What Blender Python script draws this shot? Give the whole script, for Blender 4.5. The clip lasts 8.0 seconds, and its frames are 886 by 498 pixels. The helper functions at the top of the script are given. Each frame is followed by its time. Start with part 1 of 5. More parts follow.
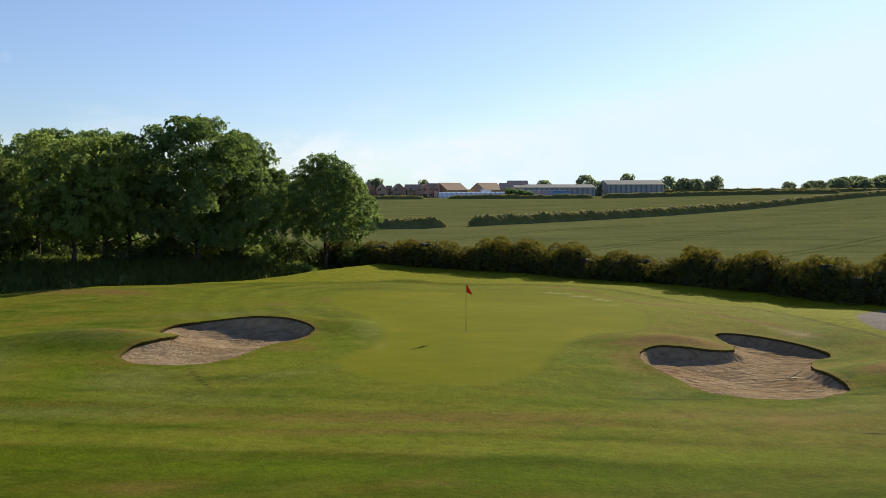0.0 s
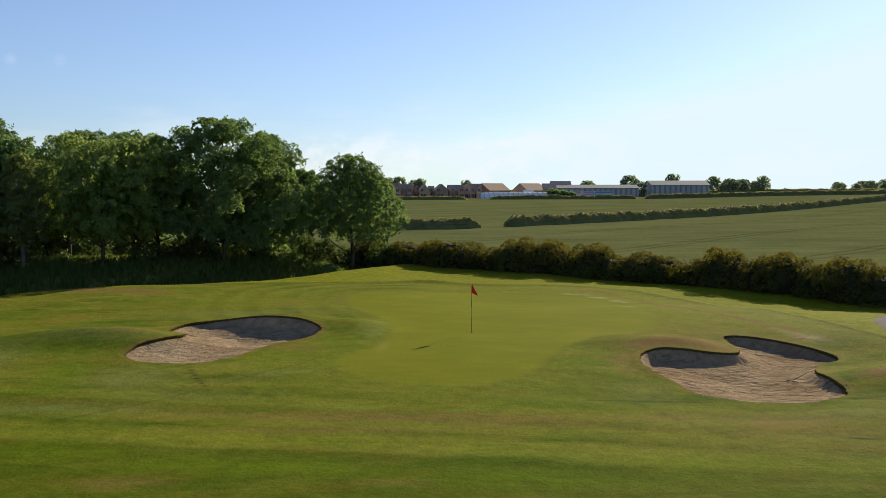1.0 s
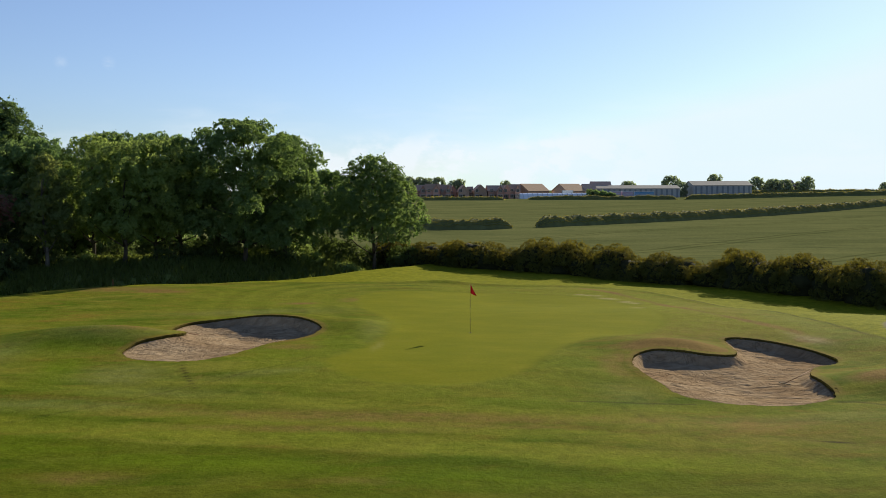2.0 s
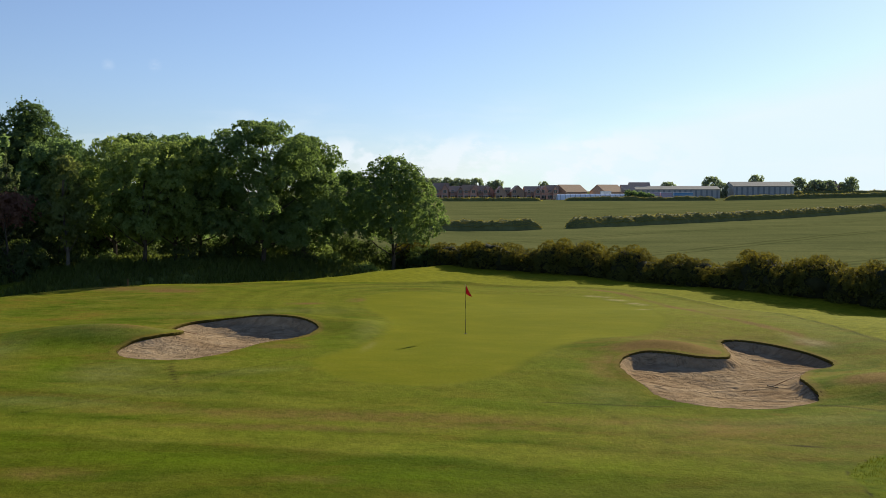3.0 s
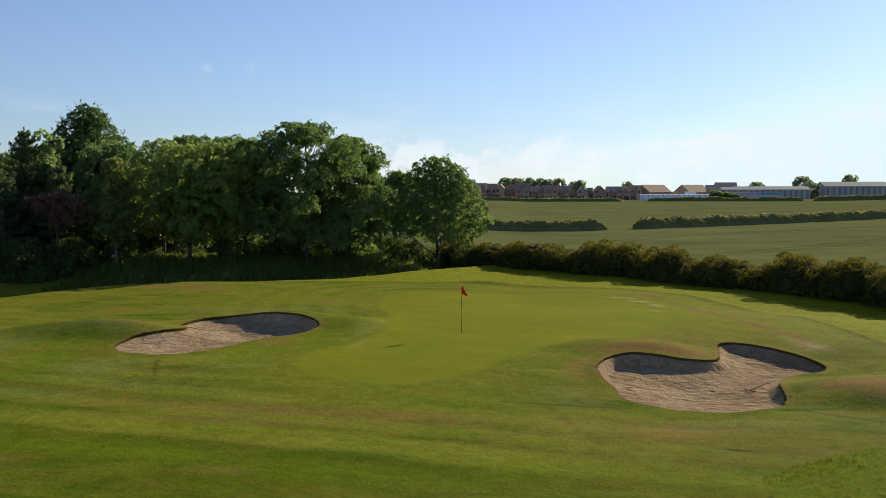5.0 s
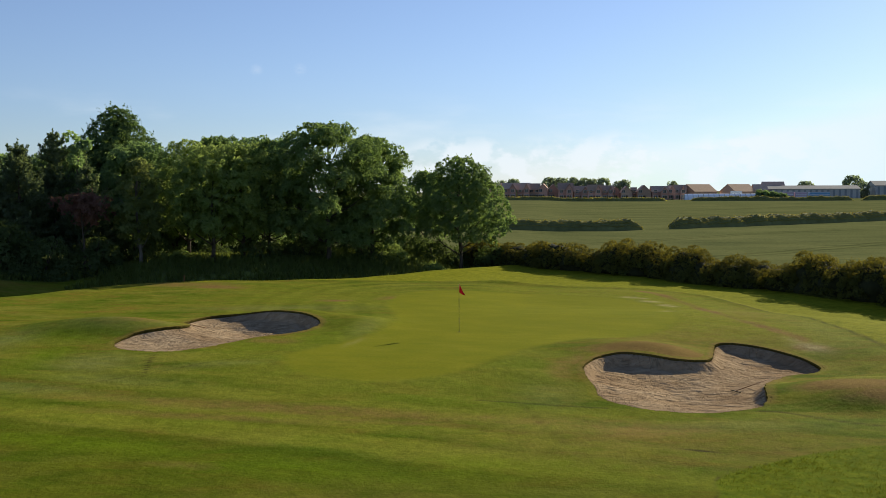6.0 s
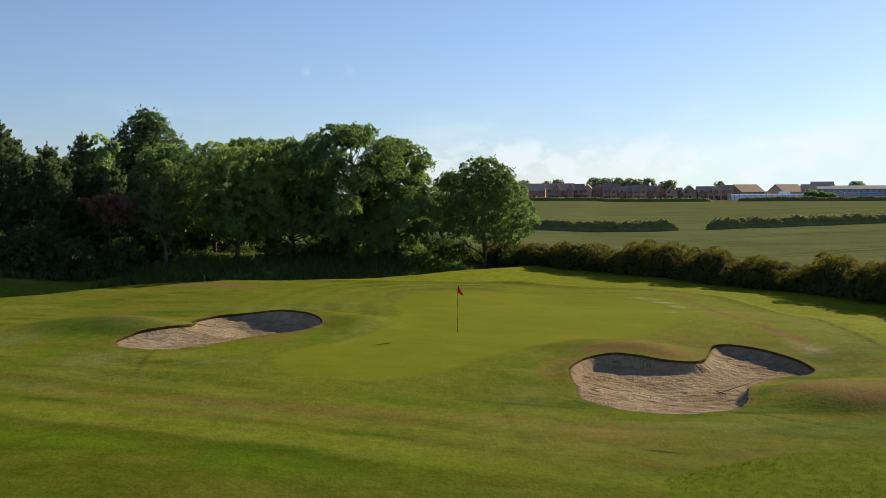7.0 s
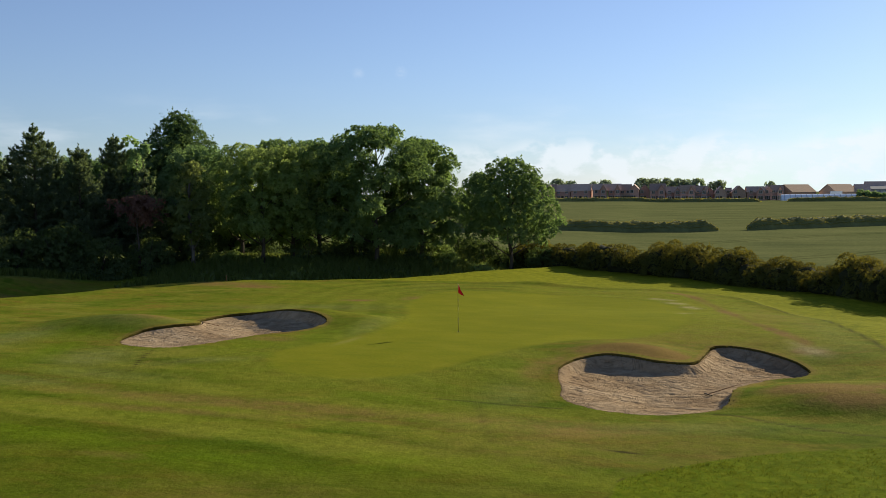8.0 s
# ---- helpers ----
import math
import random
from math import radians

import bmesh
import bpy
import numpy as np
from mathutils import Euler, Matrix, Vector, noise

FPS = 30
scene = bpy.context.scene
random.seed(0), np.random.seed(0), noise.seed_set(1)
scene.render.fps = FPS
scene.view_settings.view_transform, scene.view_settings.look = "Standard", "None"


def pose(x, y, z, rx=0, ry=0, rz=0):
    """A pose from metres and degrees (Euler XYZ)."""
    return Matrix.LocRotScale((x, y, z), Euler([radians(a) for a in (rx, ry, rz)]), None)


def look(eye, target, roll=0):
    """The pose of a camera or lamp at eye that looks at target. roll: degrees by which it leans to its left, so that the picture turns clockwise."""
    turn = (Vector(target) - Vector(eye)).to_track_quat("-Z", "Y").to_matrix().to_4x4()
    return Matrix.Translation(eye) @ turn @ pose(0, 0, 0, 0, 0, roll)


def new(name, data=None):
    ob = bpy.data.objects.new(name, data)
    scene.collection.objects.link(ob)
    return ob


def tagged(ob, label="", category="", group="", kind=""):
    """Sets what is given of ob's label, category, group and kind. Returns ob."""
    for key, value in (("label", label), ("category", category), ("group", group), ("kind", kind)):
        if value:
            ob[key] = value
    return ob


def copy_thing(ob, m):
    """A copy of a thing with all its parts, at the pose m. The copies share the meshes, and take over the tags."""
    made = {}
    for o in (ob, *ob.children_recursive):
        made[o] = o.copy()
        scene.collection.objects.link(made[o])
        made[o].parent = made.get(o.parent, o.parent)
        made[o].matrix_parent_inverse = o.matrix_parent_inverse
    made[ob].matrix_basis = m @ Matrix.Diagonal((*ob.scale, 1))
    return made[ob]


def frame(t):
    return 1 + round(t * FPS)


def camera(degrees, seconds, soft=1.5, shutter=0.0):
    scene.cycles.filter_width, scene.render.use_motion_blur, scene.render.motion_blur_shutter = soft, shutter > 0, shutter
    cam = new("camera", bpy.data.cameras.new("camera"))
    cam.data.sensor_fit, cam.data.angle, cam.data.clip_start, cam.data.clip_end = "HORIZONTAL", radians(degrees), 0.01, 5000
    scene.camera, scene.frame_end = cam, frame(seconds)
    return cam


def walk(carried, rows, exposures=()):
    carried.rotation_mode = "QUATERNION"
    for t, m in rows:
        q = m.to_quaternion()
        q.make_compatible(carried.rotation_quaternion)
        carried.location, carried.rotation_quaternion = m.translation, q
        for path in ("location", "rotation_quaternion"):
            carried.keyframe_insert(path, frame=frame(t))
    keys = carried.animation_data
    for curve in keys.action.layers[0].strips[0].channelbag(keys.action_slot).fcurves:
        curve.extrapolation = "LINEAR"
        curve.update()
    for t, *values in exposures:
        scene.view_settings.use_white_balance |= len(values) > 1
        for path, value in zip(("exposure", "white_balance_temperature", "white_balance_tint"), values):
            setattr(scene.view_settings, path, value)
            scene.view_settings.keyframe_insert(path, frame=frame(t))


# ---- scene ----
cam = camera(47.5, 8.0, soft=0.8)
PATH = [
    (0, (-6.773, -42.367, 6.129), (-6.503, -40.389, 6.01), -0.1),
    (0.5, (-5.974, -42.532, 6.154), (-5.749, -40.549, 6.034), -0.1),
    (1, (-5.066, -42.689, 6.147), (-4.887, -40.701, 6.029), -0.1),
    (1.5, (-4.151, -42.845, 6.147), (-4.015, -40.853, 6.029), -0.1),
    (3, (-1.202, -43.071, 6.138), (-1.191, -41.074, 6.023), -0.1),
    (3.5, (-0.241, -43.166, 6.151), (-0.271, -41.17, 6.035), -0.1),
    (4, (0.797, -43.223, 6.135), (0.722, -41.228, 6.02), -0.1),
    (4.5, (1.796, -43.241, 6.125), (1.675, -41.248, 6.011), -0.1),
    (6, (5.02, -43.182, 6.1), (4.758, -41.202, 5.986), -0.2),
    (6.5, (6.079, -43.1, 6.085), (5.77, -41.127, 5.973), -0.3),
    (7, (7.198, -43.051, 6.081), (6.841, -41.087, 5.969), -0.3),
    (7.5, (8.258, -42.918, 6.062), (7.853, -40.962, 5.951), -0.4),
    (8, (9.379, -42.79, 6.058), (8.923, -40.846, 5.948), -0.4),
]
walk(cam, [(t, look(eye, target, roll)) for t, eye, target, roll in PATH])

# world, sun and exposure
SUN_AZ, SUN_EL = radians(33), radians(22)
world = bpy.data.worlds.new("sky")
scene.world = world
world.use_nodes = True
wn, wl = world.node_tree.nodes, world.node_tree.links
wn.clear()
w_out = wn.new("ShaderNodeOutputWorld")
w_bg = wn.new("ShaderNodeBackground")
w_sky = wn.new("ShaderNodeTexSky")
w_sky.sky_type = "NISHITA"
w_sky.sun_disc = False
w_sky.sun_elevation, w_sky.sun_rotation = SUN_EL, SUN_AZ
w_sky.air_density, w_sky.dust_density, w_sky.ozone_density = 1.0, 0.2, 3.0
w_bg.inputs["Strength"].default_value = 0.07
# low bank of thin cumulus and two small wisps, by direction
w_co = wn.new("ShaderNodeTexCoord")
w_sep = wn.new("ShaderNodeSeparateXYZ")
wl.new(w_co.outputs["Generated"], w_sep.inputs["Vector"])


def sky_math(op, a, b=0.0):
    m = wn.new("ShaderNodeMath")
    m.operation = op
    for socket, v in zip(m.inputs, (a, b)):
        if isinstance(v, float):
            socket.default_value = v
        else:
            wl.new(v, socket)
    return m.outputs["Value"]


def sky_span(value, a, b, lo=0.0, hi=1.0):
    m = wn.new("ShaderNodeMapRange")
    m.interpolation_type = "SMOOTHSTEP"
    wl.new(value, m.inputs["Value"])
    for key, v in (("From Min", a), ("From Max", b), ("To Min", lo), ("To Max", hi)):
        m.inputs[key].default_value = v
    return m.outputs["Result"]


def sky_noise(scale, stretch, detail, rough):
    m = wn.new("ShaderNodeMapping")
    m.inputs["Scale"].default_value = stretch
    t = wn.new("ShaderNodeTexNoise")
    t.inputs["Scale"].default_value, t.inputs["Detail"].default_value, t.inputs["Roughness"].default_value = scale, detail, rough
    wl.new(w_co.outputs["Generated"], m.inputs["Vector"])
    wl.new(m.outputs["Vector"], t.inputs["Vector"])
    return t.outputs["Fac"]


bearing = sky_math("DIVIDE", w_sep.outputs["X"], w_sep.outputs["Y"])
puffs = sky_noise(1.0, (26.0, 26.0, 46.0), 6.0, 0.55)
heap = sky_noise(1.0, (9.0, 9.0, 5.0), 3.0, 0.5)
crest_line = sky_math("ADD", sky_math("MULTIPLY", heap, 0.075), 0.014)
low = sky_span(sky_math("SUBTRACT", w_sep.outputs["Z"], crest_line), 0.012, -0.012)
bank = sky_math("MULTIPLY", low, sky_span(puffs, 0.42, 0.57))
bank = sky_math("MULTIPLY", bank, sky_span(sky_math("ABSOLUTE", bearing), 0.34, 0.12))
veil = sky_math("MULTIPLY", sky_span(sky_noise(1.0, (5.0, 5.0, 24.0), 5.0, 0.55), 0.45, 0.7), sky_span(w_sep.outputs["Z"], 0.11, 0.05, 0.0, 0.35))
cover = sky_math("MAXIMUM", sky_math("MULTIPLY", bank, 0.68), veil)
for az, up, wide in ((-17.9, 6.75, 0.008), (-15.5, 6.8, 0.008)):
    near = wn.new("ShaderNodeVectorMath")
    near.operation = "DISTANCE"
    wl.new(w_co.outputs["Generated"], near.inputs[0])
    near.inputs[1].default_value = (math.sin(radians(az)) * math.cos(radians(up)), math.cos(radians(az)) * math.cos(radians(up)), math.sin(radians(up)))
    spot = sky_math("MULTIPLY", sky_span(near.outputs["Value"], wide, 0.0, 0.0, 0.15), sky_span(sky_noise(1.0, (60.0, 60.0, 150.0), 4.0, 0.6), 0.36, 0.6))
    cover = sky_math("MAXIMUM", cover, spot)
w_mix = wn.new("ShaderNodeMix")
w_mix.data_type = "RGBA"
w_mix.inputs["B"].default_value = (9.1, 9.7, 10.3, 1)
wl.new(cover, w_mix.inputs["Factor"])
w_tint = wn.new("ShaderNodeMix")
w_tint.data_type, w_tint.blend_type = "RGBA", "MULTIPLY"
w_tint.inputs["Factor"].default_value = 1.0
w_tint.inputs["B"].default_value = (0.81, 0.935, 1.20, 1)
w_sat = wn.new("ShaderNodeHueSaturation")
w_sat.inputs["Saturation"].default_value = 0.78
wl.new(w_sky.outputs["Color"], w_sat.inputs["Color"])
wl.new(w_sat.outputs["Color"], w_tint.inputs["A"])
# haze evens out the glow low over the horizon
w_haze = wn.new("ShaderNodeMix")
w_haze.data_type, w_haze.blend_type = "RGBA", "DARKEN"
w_haze.inputs["Factor"].default_value = 1.0
w_haze.inputs["B"].default_value = (8.0, 9.5, 10.1, 1)
wl.new(w_tint.outputs["Result"], w_haze.inputs["A"])
wl.new(w_haze.outputs["Result"], w_mix.inputs["A"])
wl.new(w_mix.outputs["Result"], w_bg.inputs["Color"])
wl.new(w_bg.outputs["Background"], w_out.inputs["Surface"])

SUN_DIR = Vector((math.sin(SUN_AZ) * math.cos(SUN_EL), math.cos(SUN_AZ) * math.cos(SUN_EL), math.sin(SUN_EL)))
sun = new("sun", bpy.data.lights.new("sun", "SUN"))
sun.data.energy, sun.data.angle, sun.data.color = 5.0, radians(0.55), (1.0, 0.90, 0.70)
scene.view_settings.exposure = 0.5
sun.matrix_world = look(SUN_DIR * 200, (0, 0, 0))

# ---------------------------------------------------------------- materials
rng = np.random.default_rng(7)


class Nodes:
    """A small writer of node materials."""

    def __init__(self, name):
        self.mat = bpy.data.materials.new(name)
        self.mat.use_nodes = True
        self.n, self.l = self.mat.node_tree.nodes, self.mat.node_tree.links
        self.n.clear()
        self.out = self.n.new("ShaderNodeOutputMaterial")

    def put(self, socket, value):
        if hasattr(value, "is_output"):
            self.l.new(value, socket)
        elif isinstance(value, (tuple, list)) and len(value) == 3 and socket.type == "RGBA":
            socket.default_value = (*value, 1)
        else:
            socket.default_value = value

    def coords(self):
        return self.n.new("ShaderNodeNewGeometry").outputs["Position"]

    def noise(self, scale, detail=4.0, rough=0.6, stretch=(1, 1, 1), turn=0.0, distort=0.0):
        m = self.n.new("ShaderNodeMapping")
        m.inputs["Scale"].default_value = stretch
        m.inputs["Rotation"].default_value = (0, 0, radians(turn))
        self.l.new(self.coords(), m.inputs["Vector"])
        t = self.n.new("ShaderNodeTexNoise")
        t.inputs["Scale"].default_value, t.inputs["Detail"].default_value = scale, detail
        t.inputs["Roughness"].default_value, t.inputs["Distortion"].default_value = rough, distort
        self.l.new(m.outputs["Vector"], t.inputs["Vector"])
        return t.outputs["Fac"]

    def wave(self, scale, turn=0.0, distort=2.0, detail=2.0):
        m = self.n.new("ShaderNodeMapping")
        m.inputs["Rotation"].default_value = (0, 0, radians(turn))
        self.l.new(self.coords(), m.inputs["Vector"])
        t = self.n.new("ShaderNodeTexWave")
        t.bands_direction = "Y"
        t.inputs["Scale"].default_value, t.inputs["Distortion"].default_value = scale, distort
        t.inputs["Detail"].default_value = detail
        t.inputs["Detail Scale"].default_value = 0.6
        self.l.new(m.outputs["Vector"], t.inputs["Vector"])
        return t.outputs["Fac"]

    def span(self, value, a, b, lo=0.0, hi=1.0):
        r = self.n.new("ShaderNodeMapRange")
        for key, v in (("Value", value), ("From Min", a), ("From Max", b), ("To Min", lo), ("To Max", hi)):
            self.put(r.inputs[key], v)
        return r.outputs["Result"]

    def sums(self, op, a, b):
        m = self.n.new("ShaderNodeMath")
        m.operation = op
        self.put(m.inputs[0], a)
        self.put(m.inputs[1], b)
        return m.outputs["Value"]

    def mix(self, f, a, b, blend="MIX"):
        m = self.n.new("ShaderNodeMix")
        m.data_type, m.blend_type = "RGBA", blend
        for key, v in (("Factor", f), ("A", a), ("B", b)):
            self.put(m.inputs[key], v)
        return m.outputs["Result"]

    def attr(self, name):
        a = self.n.new("ShaderNodeAttribute")
        a.attribute_name = name
        return a.outputs["Fac"]

    def tramlines(self, turn, spacing):
        """Pairs of wheel tracks across a field."""
        m = self.n.new("ShaderNodeMapping")
        m.vector_type = "POINT"
        m.inputs["Rotation"].default_value = (0, 0, radians(-turn))
        self.l.new(self.coords(), m.inputs["Vector"])
        s = self.n.new("ShaderNodeSeparateXYZ")
        self.l.new(m.outputs["Vector"], s.inputs["Vector"])
        part_of = self.sums("FRACT", self.sums("DIVIDE", s.outputs["Y"], spacing), 0.0)
        off = self.sums("ABSOLUTE", self.sums("SUBTRACT", self.sums("ABSOLUTE", self.sums("SUBTRACT", part_of, 0.5), 0.0), 0.045), 0.0)
        return self.span(off, 0.010, 0.022, 0.38, 0.0)

    def island(self):
        return self.n.new("ShaderNodeNewGeometry").outputs["Random Per Island"]

    def of_object(self):
        return self.n.new("ShaderNodeObjectInfo").outputs["Random"]

    def bump(self, height, strength=0.5, distance=0.05, normal=None):
        b = self.n.new("ShaderNodeBump")
        b.inputs["Strength"].default_value, b.inputs["Distance"].default_value = strength, distance
        self.l.new(height, b.inputs["Height"])
        if normal is not None:
            self.l.new(normal, b.inputs["Normal"])
        return b.outputs["Normal"]

    def finish(self, colour, rough=0.8, normal=None, metal=0.0, spec=0.3, translucent=0.0, glow=None):
        p = self.n.new("ShaderNodeBsdfPrincipled")
        for key, v in (("Base Color", colour), ("Roughness", rough), ("Metallic", metal), ("Specular IOR Level", spec)):
            self.put(p.inputs[key], v)
        if normal is not None:
            self.l.new(normal, p.inputs["Normal"])
        last = p.outputs["BSDF"]
        if translucent:
            t = self.n.new("ShaderNodeBsdfTranslucent")
            self.put(t.inputs["Color"], glow if glow is not None else colour)
            m = self.n.new("ShaderNodeMixShader")
            m.inputs["Fac"].default_value = translucent
            self.l.new(last, m.inputs[1])
            self.l.new(t.outputs["BSDF"], m.inputs[2])
            last = m.outputs["Shader"]
        self.l.new(last, self.out.inputs["Surface"])
        return self.mat


def ground_material():
    k = Nodes("course_ground")
    fine = k.noise(9.0, 5, 0.7)
    tuft = k.noise(2.2, 4, 0.65)
    broad = k.noise(0.16, 4, 0.6, (1, 1.6, 1), 8)
    patch = k.noise(0.42, 5, 0.62, (1, 2.4, 1), 7, 0.4)
    # fairway turf with mowing bands
    turf = k.mix(k.span(broad, 0.35, 0.68), (0.086, 0.124, 0.010), (0.156, 0.158, 0.016))
    turf = k.mix(k.span(patch, 0.48, 0.68, 0, 0.85), turf, (0.165, 0.122, 0.020))
    pallid = k.noise(0.21, 4, 0.55, (1, 1.8, 1), -12, 0.6)
    turf = k.mix(k.span(pallid, 0.50, 0.64, 0, 0.85), turf, (0.168, 0.172, 0.024))
    deep = k.noise(0.27, 4, 0.6, (1, 2.6, 1), 5, 0.5)
    turf = k.mix(k.span(deep, 0.52, 0.66, 0, 0.85), turf, (0.062, 0.104, 0.006))
    # mowing bands, plus painted shade on two slopes by the left bunker
    mow_shade = k.attr("mow_shade")
    turf = k.mix(k.sums("MULTIPLY", mow_shade, 0.62), turf, (0.052, 0.076, 0.003))
    turf = k.mix(k.sums("MULTIPLY", k.attr("pale"), 0.65), turf, (0.152, 0.174, 0.016))
    uneven = k.span(k.noise(0.9, 5, 0.65, (1, 1.5, 1), 15, 0.5), 0.30, 0.56, 0.45, 1.0)
    turf = k.mix(k.sums("MULTIPLY", k.attr("lush"), k.sums("MULTIPLY", uneven, 0.9)), turf, (0.098, 0.148, 0.006))
    # greyer mown turf, and pale sheen painted into the colour
    turf = k.mix(k.sums("MULTIPLY", k.attr("grey"), k.sums("MULTIPLY", uneven, 0.8)), turf, (0.142, 0.158, 0.052))
    # longer grass round the hedge and past the fringe
    turf = k.mix(k.attr("semi"), turf, k.mix(k.span(tuft, 0.35, 0.7), (0.146, 0.168, 0.010), (0.202, 0.202, 0.015)))
    turf = k.mix(k.sums("MULTIPLY", k.attr("apron"), 0.75), turf, k.mix(k.span(patch, 0.4, 0.66), (0.158, 0.178, 0.014), (0.168, 0.166, 0.017)))
    # putting surface
    green = k.mix(k.span(k.noise(0.30, 3, 0.5, (1, 1.5, 1)), 0.35, 0.7), (0.152, 0.168, 0.012), (0.190, 0.194, 0.014))
    green = k.mix(k.span(k.noise(0.75, 4, 0.6, (1, 2.6, 1), -10, 0.4), 0.45, 0.68, 0, 0.45), green, (0.132, 0.158, 0.012))
    green = k.mix(k.span(k.noise(0.5, 4, 0.6, (1, 2.2, 1), 8, 0.4), 0.5, 0.7, 0, 0.45), green, (0.205, 0.200, 0.022))
    turf = k.mix(k.attr("green"), turf, green)
    # dry, worn ground
    worn = k.mix(k.span(tuft, 0.3, 0.7), (0.212, 0.140, 0.045), (0.165, 0.116, 0.032))
    dryness = k.span(k.sums("MULTIPLY", k.attr("dry"), k.span(k.noise(1.3, 5, 0.7), 0.30, 0.62, 0.6, 1.3)), 0.12, 0.6)
    turf = k.mix(dryness, turf, worn)
    # rough with coarse tufts
    rough = k.mix(k.span(k.noise(3.2, 5, 0.7), 0.38, 0.66), (0.080, 0.116, 0.005), (0.126, 0.150, 0.008))
    turf = k.mix(k.attr("rough"), turf, rough)
    # woodland floor
    turf = k.mix(k.attr("wood"), turf, k.mix(k.span(tuft, 0.4, 0.7), (0.118, 0.142, 0.042), (0.165, 0.205, 0.052)))
    turf = k.mix(k.sums("MULTIPLY", k.attr("bare"), k.span(k.noise(2.6, 4, 0.7), 0.3, 0.55, 0.35, 1.0)), turf, (0.305, 0.270, 0.125))
    turf = k.mix(1.0, turf, (1.03, 1.0, 0.95), "MULTIPLY")
    # cut edges and bare soil lines
    turf = k.mix(k.attr("soil"), turf, (0.040, 0.034, 0.012))
    # crop fields
    crop = k.mix(k.span(k.noise(0.05, 4, 0.6, (1, 2, 1), 35), 0.35, 0.65), (0.118, 0.129, 0.049), (0.157, 0.163, 0.063))
    crop = k.mix(k.span(k.noise(0.42, 5, 0.7, (0.22, 3.0, 1), 44), 0.48, 0.64, 0, 0.7), crop, (0.068, 0.086, 0.036))
    crop = k.mix(k.tramlines(44, 21.0), crop, (0.036, 0.046, 0.014))
    turf = k.mix(k.attr("crop"), turf, crop)
    # crushed stone
    stone = k.mix(k.span(k.noise(6, 5, 0.75), 0.3, 0.7), (0.11, 0.095, 0.085), (0.24, 0.21, 0.19))
    turf = k.mix(k.attr("gravel"), turf, stone)
    speck = k.mix(k.attr("green"), k.span(fine, 0.25, 0.75, 0.86, 1.14), k.span(fine, 0.2, 0.8, 0.85, 1.15))
    turf = k.mix(1.0, turf, speck, "MULTIPLY")
    grit = k.noise(26.0, 3, 0.75, (1, 0.6, 1))
    turf = k.mix(1.0, turf, k.mix(k.attr("green"), k.span(grit, 0.3, 0.7, 0.86, 1.14), k.span(grit, 0.2, 0.8, 0.92, 1.08)), "MULTIPLY")
    pits = k.noise(4.5, 4, 0.75, (1, 2.2, 1), 6, 0.5)
    turf = k.mix(k.sums("MULTIPLY", k.span(pits, 0.60, 0.72, 0, 0.45), k.span(k.attr("green"), 0, 1, 1, 0)), turf, (0.055, 0.060, 0.008))
    turf = k.mix(1.0, turf, k.mix(k.attr("green"), k.span(tuft, 0.3, 0.7, 0.84, 1.16), (1, 1, 1)), "MULTIPLY")
    relief = k.sums("MULTIPLY", k.sums("ADD", fine, k.sums("MULTIPLY", tuft, 1.5)), k.span(k.attr("green"), 0, 1, 1.0, 0.2))
    bump = k.bump(relief, 0.55, 0.035)
    return k.finish(turf, 0.9, bump, spec=k.span(k.attr("crop"), 0, 1, 0.007, 0.0))


def sand_material():
    k = Nodes("bunker_sand_mat")
    fine = k.noise(30, 4, 0.7)
    lumps = k.noise(2.6, 5, 0.6, (1, 1.7, 1), 5)
    rake = k.wave(1.9, 8, 5.0, 3)
    c = k.mix(k.span(lumps, 0.35, 0.68), (0.262, 0.188, 0.112), (0.400, 0.298, 0.185))
    c = k.mix(k.span(fine, 0.3, 0.8, 0, 0.12), c, (0.2, 0.15, 0.1))
    marks = k.noise(1.4, 4, 0.6, (1, 2.0, 1), 12, 0.6)
    drag = k.noise(1.1, 2, 0.5, (3.4, 0.9, 1), 25, 0.6)
    h = k.sums("ADD", k.sums("MULTIPLY", lumps, 1.6), k.sums("ADD", k.sums("MULTIPLY", marks, 1.4), k.sums("MULTIPLY", fine, 0.04)))
    c = k.mix(k.span(k.noise(0.38, 4, 0.6, (1, 1.5, 1), 20, 0.5), 0.46, 0.66, 0, 0.6), c, (0.205, 0.132, 0.072))
    claw = k.sums("ABSOLUTE", k.sums("SUBTRACT", k.noise(1.2, 4, 0.65, (0.9, 3.4, 1), 10, 0.6), 0.5), 0.0)
    scar = k.sums("MULTIPLY", k.span(claw, 0.004, 0.022, 1, 0), k.span(k.noise(0.55, 3, 0.6, (1, 1.6, 1), 30), 0.42, 0.56))
    slash = k.sums("ABSOLUTE", k.sums("SUBTRACT", k.noise(1.0, 2, 0.5, (4.4, 0.8, 1), -38, 0.8), 0.5), 0.0)
    scar = k.sums("MAXIMUM", scar, k.sums("MULTIPLY", k.span(slash, 0.004, 0.025, 1, 0), k.span(k.noise(0.7, 2, 0.5), 0.54, 0.63)))
    c = k.mix(k.sums("MULTIPLY", scar, 0.5), c, (0.14, 0.098, 0.058))
    h = k.sums("SUBTRACT", h, k.sums("MULTIPLY", scar, 0.55))
    h = k.sums("ADD", h, k.sums("ADD", k.sums("MULTIPLY", rake, 0.015), k.sums("MULTIPLY", drag, 0.8)))
    return k.finish(c, 1.0, k.bump(h, 0.7, 0.08), spec=0.0)


